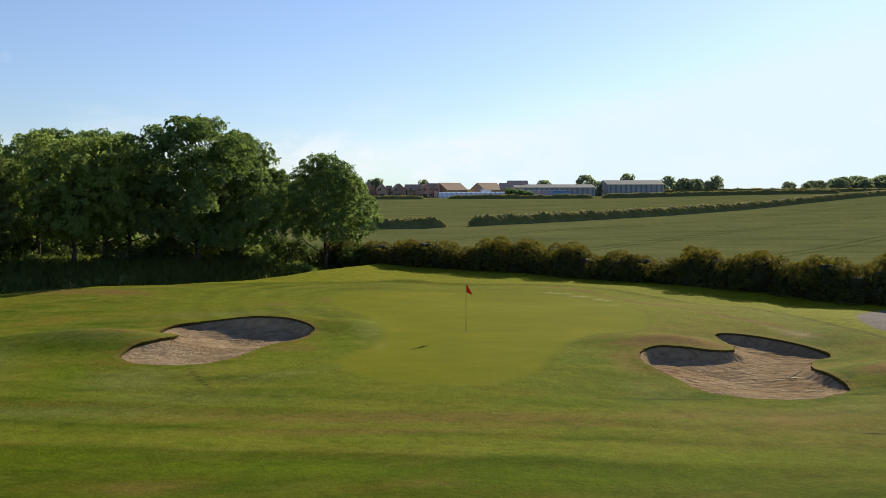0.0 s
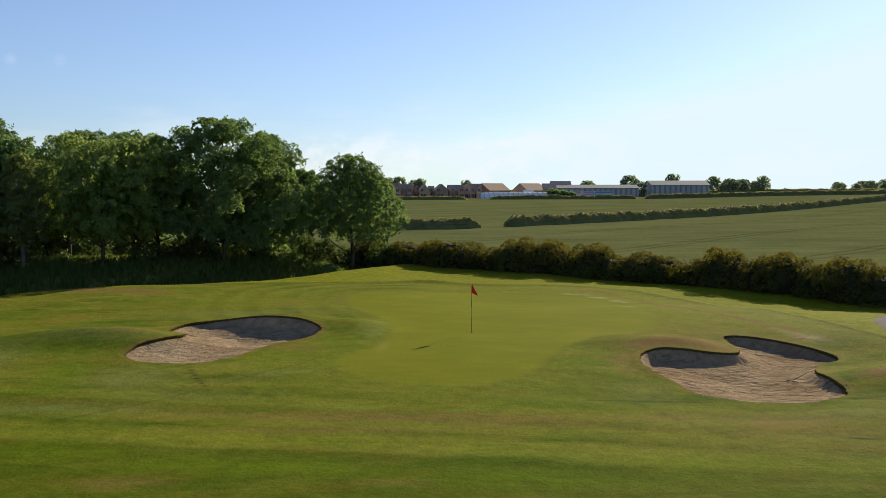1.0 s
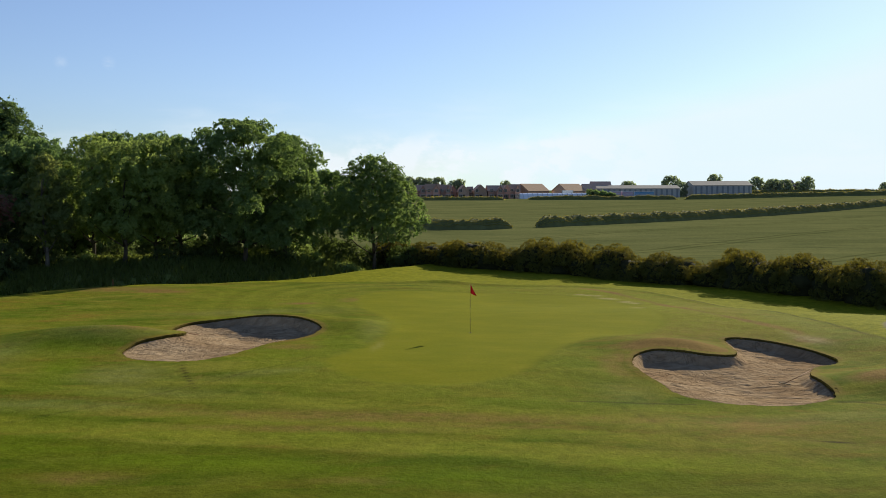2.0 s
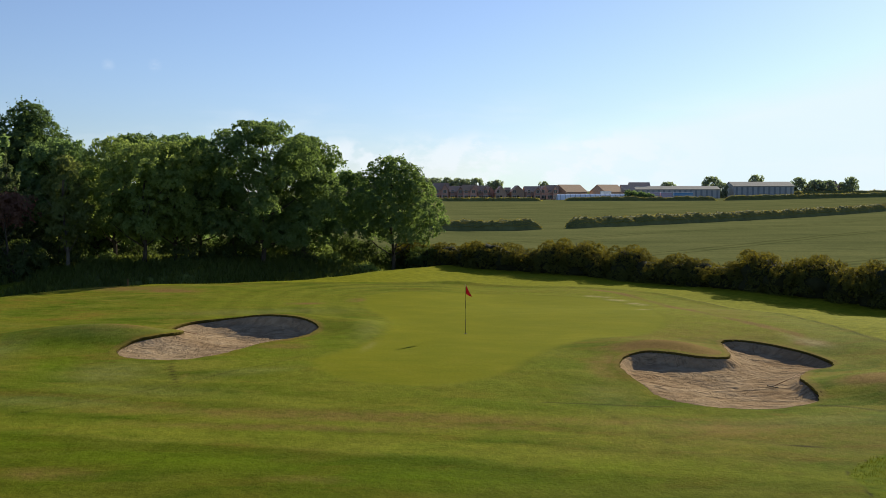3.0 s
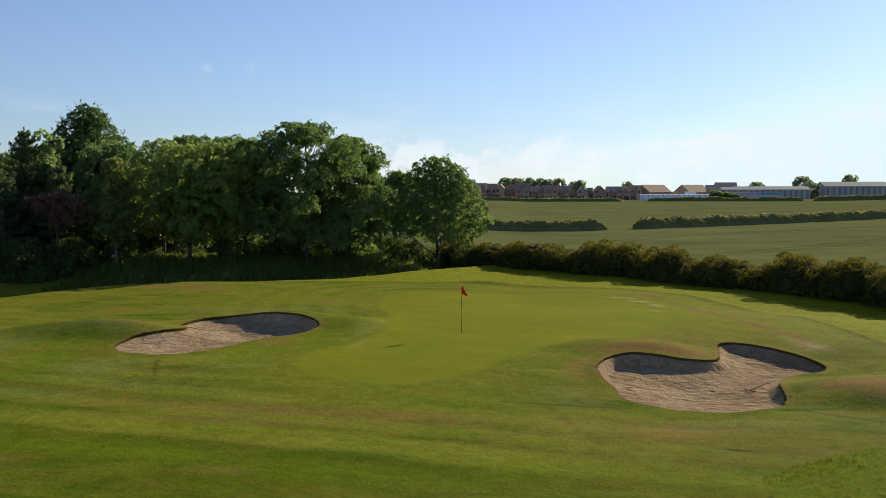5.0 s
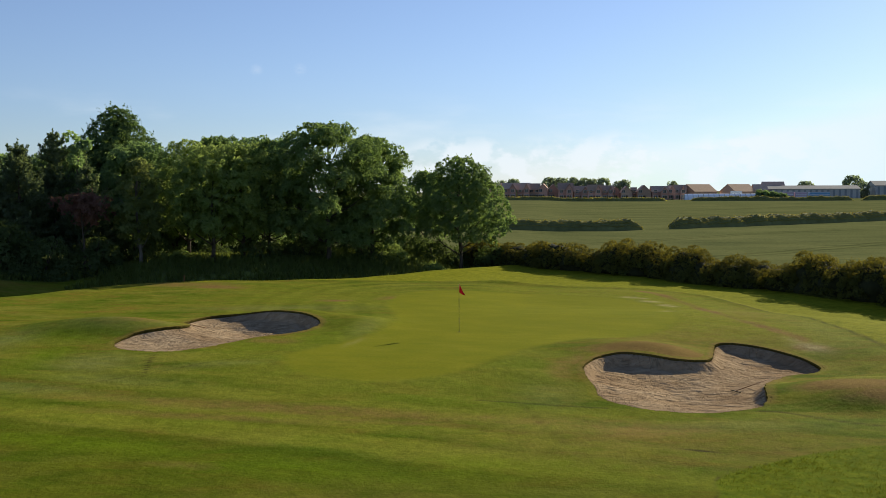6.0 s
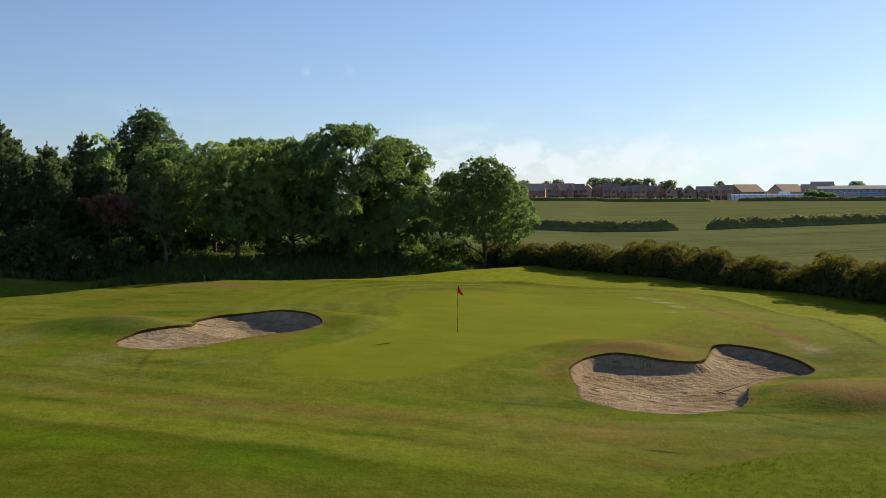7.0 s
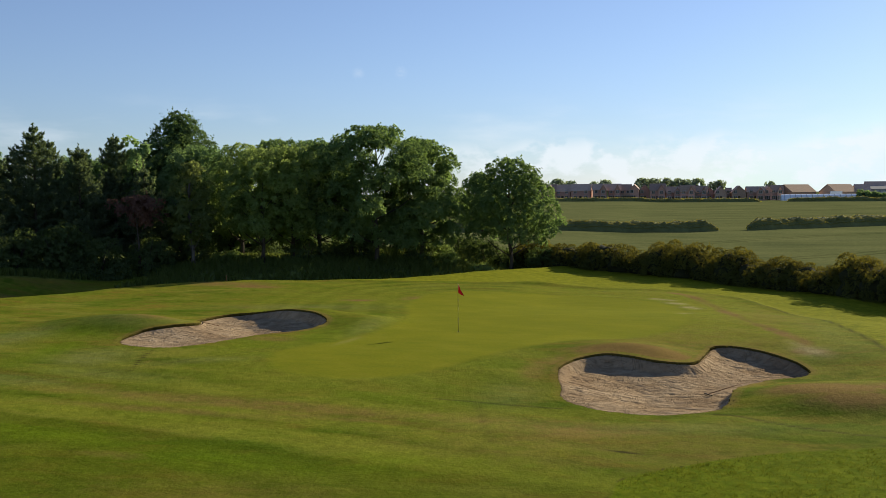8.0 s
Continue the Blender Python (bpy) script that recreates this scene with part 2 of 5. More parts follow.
def leaf_material(name, dark, light, glow, amount=0.45):
    k = Nodes(name)
    c = k.mix(k.span(k.island(), 0, 1, 0.12, 0.88), dark, light)
    c = k.mix(k.span(k.noise(0.35, 3, 0.6), 0.35, 0.65, 0.0, 0.5), c, tuple(0.7 * v for v in dark))
    g = k.mix(k.island(), glow, tuple(0.7 * v for v in glow))
    return k.finish(c, 0.8, spec=0.025, translucent=amount, glow=g)


def plain_material(name, a, b, scale=3.0, rough=0.7, metal=0.0, bump=0.0, stretch=(1, 1, 1), per_object=0.0):
    k = Nodes(name)
    n = k.noise(scale, 5, 0.65, stretch)
    c = k.mix(k.span(n, 0.32, 0.68), a, b)
    c = k.mix(k.span(k.noise(scale * 7, 3, 0.6, stretch), 0.45, 0.8, 0, 0.25), c, tuple(0.6 * v for v in a))
    if per_object:
        c = k.mix(1.0, c, k.span(k.of_object(), 0, 1, 1 - per_object, 1 + per_object), "MULTIPLY")
    return k.finish(c, rough, k.bump(n, bump, 0.02) if bump else None, metal, spec=0.12)


M_GROUND = ground_material()
M_SAND = sand_material()
M_BARK = plain_material("bark", (0.045, 0.036, 0.026), (0.11, 0.09, 0.065), 4, 0.9, bump=0.6, stretch=(1, 1, 0.3))
M_PALEBARK = plain_material("pale_bark", (0.11, 0.095, 0.075), (0.18, 0.16, 0.125), 3, 0.85, bump=0.4)
M_LEAF_ASH = leaf_material("ash_leaf", (0.104, 0.157, 0.061), (0.152, 0.215, 0.077), (0.322, 0.457, 0.107), 0.41)
M_LEAF_DEEP = leaf_material("deep_leaf", (0.12, 0.178, 0.081), (0.18, 0.245, 0.103), (0.395, 0.565, 0.158), 0.44)
M_LEAF_LIGHT = leaf_material("light_leaf", (0.141, 0.195, 0.066), (0.204, 0.264, 0.082), (0.486, 0.612, 0.142), 0.45)
M_LEAF_PLUM = leaf_material("plum_leaf", (0.146, 0.086, 0.068), (0.228, 0.123, 0.093), (0.416, 0.223, 0.126), 0.36)
M_LEAF_BRAMBLE = leaf_material("bramble_leaf", (0.067, 0.093, 0.038), (0.106, 0.141, 0.051), (0.183, 0.253, 0.05), 0.39)
M_LEAF_POPLAR = leaf_material("poplar_leaf", (0.071, 0.112, 0.046), (0.113, 0.163, 0.062), (0.204, 0.31, 0.069), 0.39)
M_LEAF_TAN = leaf_material("tan_leaf", (0.115, 0.149, 0.057), (0.162, 0.192, 0.069), (0.382, 0.444, 0.099), 0.41)
# leaf colour paled to stand for haze over the far trees
M_LEAF_HAZE = leaf_material("hazed_far_leaf", (0.25, 0.278, 0.208), (0.365, 0.391, 0.272), (0.503, 0.606, 0.277), 0.5)
M_NEEDLE = leaf_material("needle", (0.086, 0.119, 0.069), (0.136, 0.174, 0.092), (0.277, 0.353, 0.108), 0.33)
M_HEDGE = leaf_material("hedge_leaf", (0.074, 0.084, 0.024), (0.112, 0.118, 0.033), (0.45, 0.37, 0.035), 0.27)
# near-black core colour stands for the shade inside the shrubs
M_HEDGE_IN = plain_material("hedge_dark_core", (0.022, 0.024, 0.010), (0.04, 0.042, 0.016), 2, 0.95, bump=0.8)
# far hedge body and leaf colours raised in place of distance haze
M_HEDGE_HAZEIN = plain_material("hazed_hedge_inside", (0.13, 0.142, 0.060), (0.19, 0.20, 0.080), 1.1, 0.95, bump=0.8)
M_HEDGE_HAZE = leaf_material("hazed_hedge_leaf", (0.190, 0.192, 0.060), (0.250, 0.238, 0.072), (0.56, 0.47, 0.07), 0.43)
M_ROUGHGRASS = leaf_material("rough_grass", (0.085, 0.108, 0.01), (0.14, 0.155, 0.018), (0.22, 0.25, 0.02), 0.35)
M_LIPGRASS = leaf_material("lip_grass", (0.150, 0.150, 0.026), (0.290, 0.225, 0.070), (0.32, 0.27, 0.05), 0.4)
M_TALLGRASS = leaf_material("tall_grass", (0.136, 0.185, 0.055), (0.215, 0.264, 0.082), (0.326, 0.386, 0.06), 0.44)
M_FLAG = leaf_material("flag_cloth", (0.30, 0.012, 0.02), (0.33, 0.015, 0.025), (0.25, 0.01, 0.01), 0.25)
M_POLE_DARK = plain_material("pole_dark", (0.030, 0.026, 0.014), (0.05, 0.042, 0.02), 20, 0.4)
M_POLE_PALE = plain_material("pole_pale", (0.24, 0.25, 0.03), (0.28, 0.28, 0.04), 20, 0.4)
M_HOLE_DARK = plain_material("cup", (0.02, 0.02, 0.015), (0.03, 0.03, 0.02), 20, 0.5)
M_STAKE = plain_material("stake_paint", (0.20, 0.10, 0.05), (0.28, 0.14, 0.07), 6, 0.7)
M_BRICK = plain_material("house_brick", (0.45, 0.25, 0.185), (0.54, 0.31, 0.23), 1.5, 0.9, per_object=0.25)
M_BUFF = plain_material("buff_brick", (0.40, 0.26, 0.18), (0.50, 0.34, 0.24), 1.5, 0.9, per_object=0.2)
M_TILE = plain_material("roof_tile", (0.38, 0.265, 0.20), (0.48, 0.34, 0.26), 1.0, 0.85, stretch=(1, 1, 3), per_object=0.25)
M_REDTILE = plain_material("red_roof_tile", (0.40, 0.26, 0.17), (0.48, 0.32, 0.21), 1.0, 0.85, stretch=(1, 1, 3), per_object=0.15)
M_FRAME = plain_material("window_frame_paint", (0.42, 0.40, 0.38), (0.5, 0.48, 0.46), 2, 0.7)
M_WHITE = plain_material("white_paint", (0.62, 0.64, 0.68), (0.75, 0.77, 0.80), 2, 0.6)
M_SHEETING = plain_material("white_sheeting", (0.72, 0.76, 0.82), (0.82, 0.85, 0.88), 0.6, 0.35)
M_CLAD = plain_material("grey_cladding", (0.36, 0.36, 0.35), (0.45, 0.45, 0.43), 0.4, 0.5)
# dark panels paled in colour to stand for haze over the sheds
M_CLADDARK = plain_material("hazed_dark_cladding", (0.20, 0.22, 0.24), (0.25, 0.27, 0.29), 0.6, 0.6)
M_BARNROOF = plain_material("barn_roof", (0.20, 0.20, 0.195), (0.26, 0.26, 0.25), 0.4, 0.9)
M_PINK = plain_material("pink_sheet", (0.48, 0.36, 0.44), (0.55, 0.42, 0.50), 0.8, 0.5)
M_BLUE = plain_material("blue_sheet", (0.12, 0.28, 0.48), (0.18, 0.36, 0.56), 0.8, 0.5)
_g = Nodes("window_glass")
M_GLASS = _g.finish((0.02, 0.025, 0.03), 0.08, spec=0.6)


# ---------------------------------------------------------------- mesh helpers
def mesh_of(name, verts, faces, material, smooth=False):
    me = bpy.data.meshes.new(name)
    verts = np.asarray(verts, dtype=np.float32)
    faces = np.asarray(faces, dtype=np.int32)
    k = faces.shape[1]
    me.vertices.add(len(verts))
    me.vertices.foreach_set("co", verts.ravel())
    me.loops.add(faces.size)
    me.loops.foreach_set("vertex_index", faces.ravel())
    me.polygons.add(len(faces))
    me.polygons.foreach_set("loop_start", np.arange(len(faces), dtype=np.int32) * k)
    me.update(calc_edges=True)
    if smooth:
        me.polygons.foreach_set("use_smooth", np.ones(len(faces), dtype=bool))
    me.materials.append(material)
    me.validate()
    return me


def part(name, bm, material, parent=None, label="", smooth=False):
    if isinstance(bm, bpy.types.Mesh):
        me = bm
    else:
        me = bpy.data.meshes.new(name)
        bmesh.ops.recalc_face_normals(bm, faces=bm.faces)
        bm.to_mesh(me)
        bm.free()
        me.materials.append(material)
        if smooth:
            me.polygons.foreach_set("use_smooth", np.ones(len(me.polygons), dtype=bool))
    ob = new(name, me)
    if parent is not None:
        ob.parent = parent
    if label:
        tagged(ob, label)
    return ob


def thing(name, m, label, category, group="", kind=""):
    ob = new(name)
    ob.matrix_basis = m
    return tagged(ob, label, category, group, kind)


def box(bm, x0, x1, y0, y1, z0, z1, bevel=0.0):
    r = bmesh.ops.create_cube(bm, size=1.0)
    vs = r["verts"]
    bmesh.ops.transform(bm, matrix=Matrix.Translation(((x0 + x1) / 2, (y0 + y1) / 2, (z0 + z1) / 2))
                        @ Matrix.Diagonal((x1 - x0, y1 - y0, z1 - z0, 1)), verts=vs)
    if bevel:
        es = list({e for v in vs for e in v.link_edges})
        bmesh.ops.bevel(bm, geom=es, offset=bevel, segments=1, affect="EDGES")
    return vs


def tube(bm, pts, radii, sides=7):
    """A tapered tube along points."""
    rings = []
    for i, p in enumerate(pts):
        p = Vector(p)
        a = Vector(pts[max(i - 1, 0)])
        b = Vector(pts[min(i + 1, len(pts) - 1)])
        d = (b - a).normalized()
        u = d.cross(Vector((0.3, 1, 0.1))).normalized()
        v = d.cross(u)
        rings.append([bm.verts.new(p + (u * math.cos(q) + v * math.sin(q)) * radii[i])
                      for q in (2 * math.pi * j / sides for j in range(sides))])
    for r0, r1 in zip(rings, rings[1:]):
        for j in range(sides):
            bm.faces.new((r0[j], r0[(j + 1) % sides], r1[(j + 1) % sides], r1[j]))
    bm.faces.new(rings[0])
    bm.faces.new(rings[-1])


# ---------------------------------------------------------------- the lie of the land
def ease(v):
    v = np.clip(v, 0, 1)
    return v * v * (3 - 2 * v)


def mound(x, y, cx, cy, sx, sy, turn=0):
    c, s = math.cos(radians(turn)), math.sin(radians(turn))
    u, v = (x - cx) * c + (y - cy) * s, -(x - cx) * s + (y - cy) * c
    return np.exp(-(u / sx) ** 2 - (v / sy) ** 2)


CREST = [(-60, -6), (-34, 4), (-28, 9.5), (-25.6, 14.5), (-23, 18.6), (-19.5, 21), (-15, 21.8), (-12, 24.4), (-8.5, 29), (-5, 35),
         (-2, 41), (1, 47)]
HEDGE = [(-3.5, 49.0), (3.2, 43.2), (12.2, 34.2), (18.4, 27.5), (24.4, 18.2), (33.2, 6.4), (57.2, -16.6)]


def side_of(line, x, y):
    """Signed distance from a polyline: positive on its left."""
    best, sign = np.full(np.shape(x), 1e9), np.zeros(np.shape(x))
    for (ax, ay), (bx, by) in zip(line, line[1:]):
        ux, uy = bx - ax, by - ay
        t = np.clip(((x - ax) * ux + (y - ay) * uy) / (ux * ux + uy * uy), 0, 1)
        d = np.hypot(x - ax - t * ux, y - ay - t * uy)
        s = np.sign(ux * (y - ay) - uy * (x - ax))
        m = d < best
        best, sign = np.where(m, d, best), np.where(m, s, sign)
    return best * sign


def land(x, y):
    x, y = np.asarray(x, float), np.asarray(y, float)
    z = -0.30 * ease((-5 - y) / 11)
    z = z - 0.55 * mound(x, y, 13.0, -5.5, 4.6, 5.0) - 0.22 * mound(x, y, 7, -12, 4, 4)
    z = z + 0.36 * mound(x, y, 8.0, -3.8, 2.3, 1.7, -15)
    z = z + 0.46 * np.exp(-(((x - 14.9) / 3.6) ** 2 + ((y + 10.4) / 2.5) ** 2) ** 2)
    z = z + 0.52 * mound(x, y, -8.2, 3.0, 3.0, 2.0, -5)
    z = z + 0.60 * mound(x, y, -15.3, -1.1, 3.9, 2.0, -12)
    z = z + 0.22 * mound(x, y, -18, 20, 9, 6) - 0.25 * ease((y - 18) / 15) * ease((x + 8) / 8)
    z = z + 0.22 * mound(x, y, -4.7, 1.5, 1.1, 2.3)
    z = z + 0.20 * mound(x, y, 0.3, 25.3, 2.4, 0.9, -4) + 0.07 * np.exp(-(side_of(FRINGE, x, y) / 0.45) ** 2) * ease((y - 8) / 8) + 0.05 * np.sin(x * 0.35 + 1) * np.sin(y * 0.3) * ease((y - 20) / 4)
    z = z - 0.55 * mound(x, y, 25, 9, 7, 10, 25)
    z = z - 0.22 * ease((x + 3) / 6) * ease((y - 6) / 7) - 0.24 * ease((x - 8) / 9) * ease((y - 8) / 9) * (1 - ease((y - 60) / 40))
    d = side_of(CREST, x, y)
    z = z + (0.14 * np.exp(-(d / 1.8) ** 2) - 0.45 * np.exp(-((d - 2.4) / 1.3) ** 2)) * ease((-20 - x) / 5) + 1.05 * mound(x, y, -36.0, 17.0, 6.5, 4.6, 45)
    z = z - 1.0 * ease(d / 4) + 1.0 * ease((d - 6) / 10)
    z = z + 0.95 * ease((d - 4.2) / 5.5) * (1 - ease((d - 9) / 16)) * ease((x + 33) / 7) * (1 - ease((y - 52) / 12))
    z = z + 0.55 * ease((y - 62) / 48) + (1.75 + 0.5 * (1 - ease((x - 60) / 60))) * ease((y - 130) / 220) + 2.2 * ease((x - 60) / 160) * ease((y - 60) / 180)
    return z


def lz(x, y):
    return float(land(np.array(x), np.array(y)))


def smooth_loop(points, per=8):
    """A closed Catmull-Rom curve through points."""
    p = np.array(points, float)
    n, out = len(p), []
    for i in range(n):
        a, b, c, d = p[i - 1], p[i], p[(i + 1) % n], p[(i + 2) % n]
        for t in np.arange(per) / per:
            out.append(0.5 * (2 * b + (c - a) * t + (2 * a - 5 * b + 4 * c - d) * t * t + (3 * b - a - 3 * c + d) * t ** 3))
    return np.array(out)


def inside_loop(loop, x, y, with_third=False):
    """Signed distance to a closed loop, positive inside, and the loop's third value at the nearest place."""
    x, y = np.asarray(x, float), np.asarray(y, float)
    best, third, odd = np.full(x.shape, 1e9), np.zeros(x.shape), np.zeros(x.shape, bool)
    for a, b in zip(loop, np.roll(loop, -1, 0)):
        ux, uy = b[0] - a[0], b[1] - a[1]
        t = np.clip(((x - a[0]) * ux + (y - a[1]) * uy) / (ux * ux + uy * uy + 1e-12), 0, 1)
        d = np.hypot(x - a[0] - t * ux, y - a[1] - t * uy)
        m = d < best
        best = np.where(m, d, best)
        if with_third:
            third = np.where(m, a[2] + t * (b[2] - a[2]), third)
        cross = (a[1] > y) != (b[1] > y)
        with np.errstate(divide="ignore", invalid="ignore"):
            odd ^= cross & (x < a[0] + (y - a[1]) / (uy if uy else 1e-12) * ux)
    return np.where(odd, best, -best), third


# outlines: x, y and the height of the turf lip over the sand
LEFT_BUNKER = smooth_loop([
    (-13.55, -4.5, 0.08), (-13.0, -5.7, 0.03), (-12.1, -6.3, 0), (-11, -6.5, 0), (-10.2, -6.2, 0), (-9.5, -5.4, 0),
    (-8.85, -4, 0), (-8.3, -2.6, 0.06), (-7.4, -1.5, 0.20), (-6.75, -0.4, 0.36), (-6.45, 0.8, 0.45), (-6.75, 1.7, 0.48),
    (-7.5, 2.3, 0.48), (-8.4, 2.6, 0.45), (-9.6, 3.2, 0.4), (-10.8, 4.0, 0.35), (-11.9, 4.1, 0.22), (-12.7, 3.4, 0.14),
    (-13.0, 2.0, 0.10), (-12.75, 0.6, 0.08), (-12.0, -0.5, 0.10), (-12.0, -1.5, 0.12), (-12.6, -2.4, 0.11), (-13.3, -3.2, 0.10)])
RIGHT_BUNKER = smooth_loop([
    (5.3, -7.4, 0.34), (5.4, -8.8, 0.10), (5.65, -10.1, 0.03), (5.75, -11.2, 0.03), (6.2, -11.95, 0), (7, -12.6, 0), (8, -13, 0),
    (9, -13.1, 0), (9.8, -12.8, 0), (10.55, -12.3, 0.05), (10.85, -11.5, 0.15), (11.05, -10.3, 0.28), (11.4, -8.5, 0.3),
    (12.1, -6.9, 0.15), (12.8, -5.85, 0.05), (13.7, -5.35, 0.05), (14.05, -4.4, 0.2), (13.75, -3, 0.35), (13.1, -1.9, 0.4),
    (12.3, -1.1, 0.4), (11.4, -0.75, 0.35), (10.75, -1.1, 0.25), (10.5, -2.2, 0.2), (10.1, -4.5, 0.2), (9.55, -5.25, 0.36),
    (8.6, -5.5, 0.40), (7.6, -5.25, 0.42), (6.6, -5.1, 0.48), (5.75, -5.9, 0.56)])
LEFT_FORM, RIGHT_FORM = (0.80, 0.22, 4.0), (0.71, 0.30, 4.5)
GREEN = smooth_loop([
    (-5.8, -6.8), (-4.9, -9.2), (-3.5, -10.3), (-1.5, -10.7), (0.3, -9.8), (1.8, -7.6), (3.1, -4.4), (5, -1.8), (7, -0.6), (8.6, 1.4),
    (9.9, 5), (10, 10), (9, 14.6), (6.5, 17.3), (3, 18.5), (-1.5, 18.6), (-4.8, 16.8), (-5.2, 11), (-3.9, 6), (-3.3, 2), (-3.9, -2.3),
    (-5.1, -5)])
ROUGH_RING = smooth_loop([(8.3, -23), (8.05, -21.5), (8.2, -20.4), (9.15, -19.3), (10.6, -18.1), (12.8, -17.0), (16, -16.2), (24, -17), (30, -22), (26, -30), (12, -27)])
STONE_PATCH = smooth_loop([(18.7, 0.3), (19.8, 3.2), (22.3, 7.0), (24.6, 9.2), (28, 9.5), (32, 5), (30, -2), (22, -4), (18.6, -1.8)])
FRINGE = [(-14, 22), (-6, 24.5), (0, 25), (9.2, 23.6), (12.8, 20.4), (14.3, 15.8), (15.4, 11.6), (16.3, 8), (16.8, 4.4), (17.2, 0.8), (17.5, -3.8), (18.2, -9), (22, -16)]


def lines(*runs):
    """Grid lines: (start, end, step) runs, joined."""
    out = []
    for a, b, s in runs:
        n = max(1, round((b - a) / s))
        out += [a + (b - a) * i / n for i in range(n)]
    return out


def outward(start, step, grow, far):
    out, v = [], start
    while v < far:
        out.append(v)
        v += step
        step *= grow
    return out + [far]


GX = np.array([-v for v in outward(60, 1.2, 1.25, 4000)][::-1]
              + lines((-59, -42, 0.7), (-42, -14.4, 0.36), (-14.4, -5.8, 0.085), (-5.8, 4.7, 0.22), (4.7, 15.0, 0.085), (15.0, 21, 0.2), (21, 45, 0.4),
                      (45, 60, 0.7)) + outward(60, 1.2, 1.15, 4000))
GY = np.array([-v for v in outward(46, 1.5, 1.3, 3000)][::-1]
              + lines((-45, -24, 0.7), (-24, -19, 0.2), (-19, -17.2, 0.1), (-17.2, -13.6, 0.2), (-13.6, 4.8, 0.085), (4.8, 52, 0.3)) + outward(52, 0.5, 1.06, 4000))
XX, YY = np.meshgrid(GX, GY)
ZZ = land(XX, YY)
SOIL = np.zeros_like(ZZ)
DRY = np.zeros_like(ZZ)


def sand_level(loop, form, x, y):
    """Sand: it hangs steeply under the lips and dishes gently elsewhere. form: steepness under a lip, dish depth, its reach."""
    sd, lip = inside_loop(loop, x, y, True)
    top, low = np.zeros_like(sd), np.zeros_like(sd)
    for p in loop[::3]:
        w = 1 / (np.hypot(x - p[0], y - p[1]) + 0.12) ** 3
        top, low = top + w * p[2], low + w
    soft = top / low
    inner = np.clip(sd, 0, None)
    z = land(x, y) - 0.09 * ease(soft / 0.12) * (1 - 0.6 * ease((soft - 0.2) / 0.15)) - 0.012 - form[0] * soft * ease(inner / 0.45) - form[1] * ease(inner / form[2])
    return z, sd, lip


for loop in (LEFT_BUNKER, RIGHT_BUNKER):
    x0, y0 = loop[:, :2].min(0) - 1.2
    x1, y1 = loop[:, :2].max(0) + 1.2
    ix = np.where((GX > x0) & (GX < x1))[0]
    iy = np.where((GY > y0) & (GY < y1))[0]
    sub = np.ix_(iy, ix)
    sd, lip = inside_loop(loop, XX[sub], YY[sub], True)
    wob = 0.10
    ZZ[sub] += 0.02 * ease((sd + 0.5) / 0.5) * ease(lip / 0.2) - 2.0 * ease((sd + wob) / 0.14)
    SOIL[sub] = np.maximum(SOIL[sub], ease((sd + 0.12) / 0.06) * 0.8)
    DRY[sub] = np.maximum(DRY[sub], 0.42 * ease((sd + 0.55) / 0.5) * ease(0.4 + lip / 0.3))


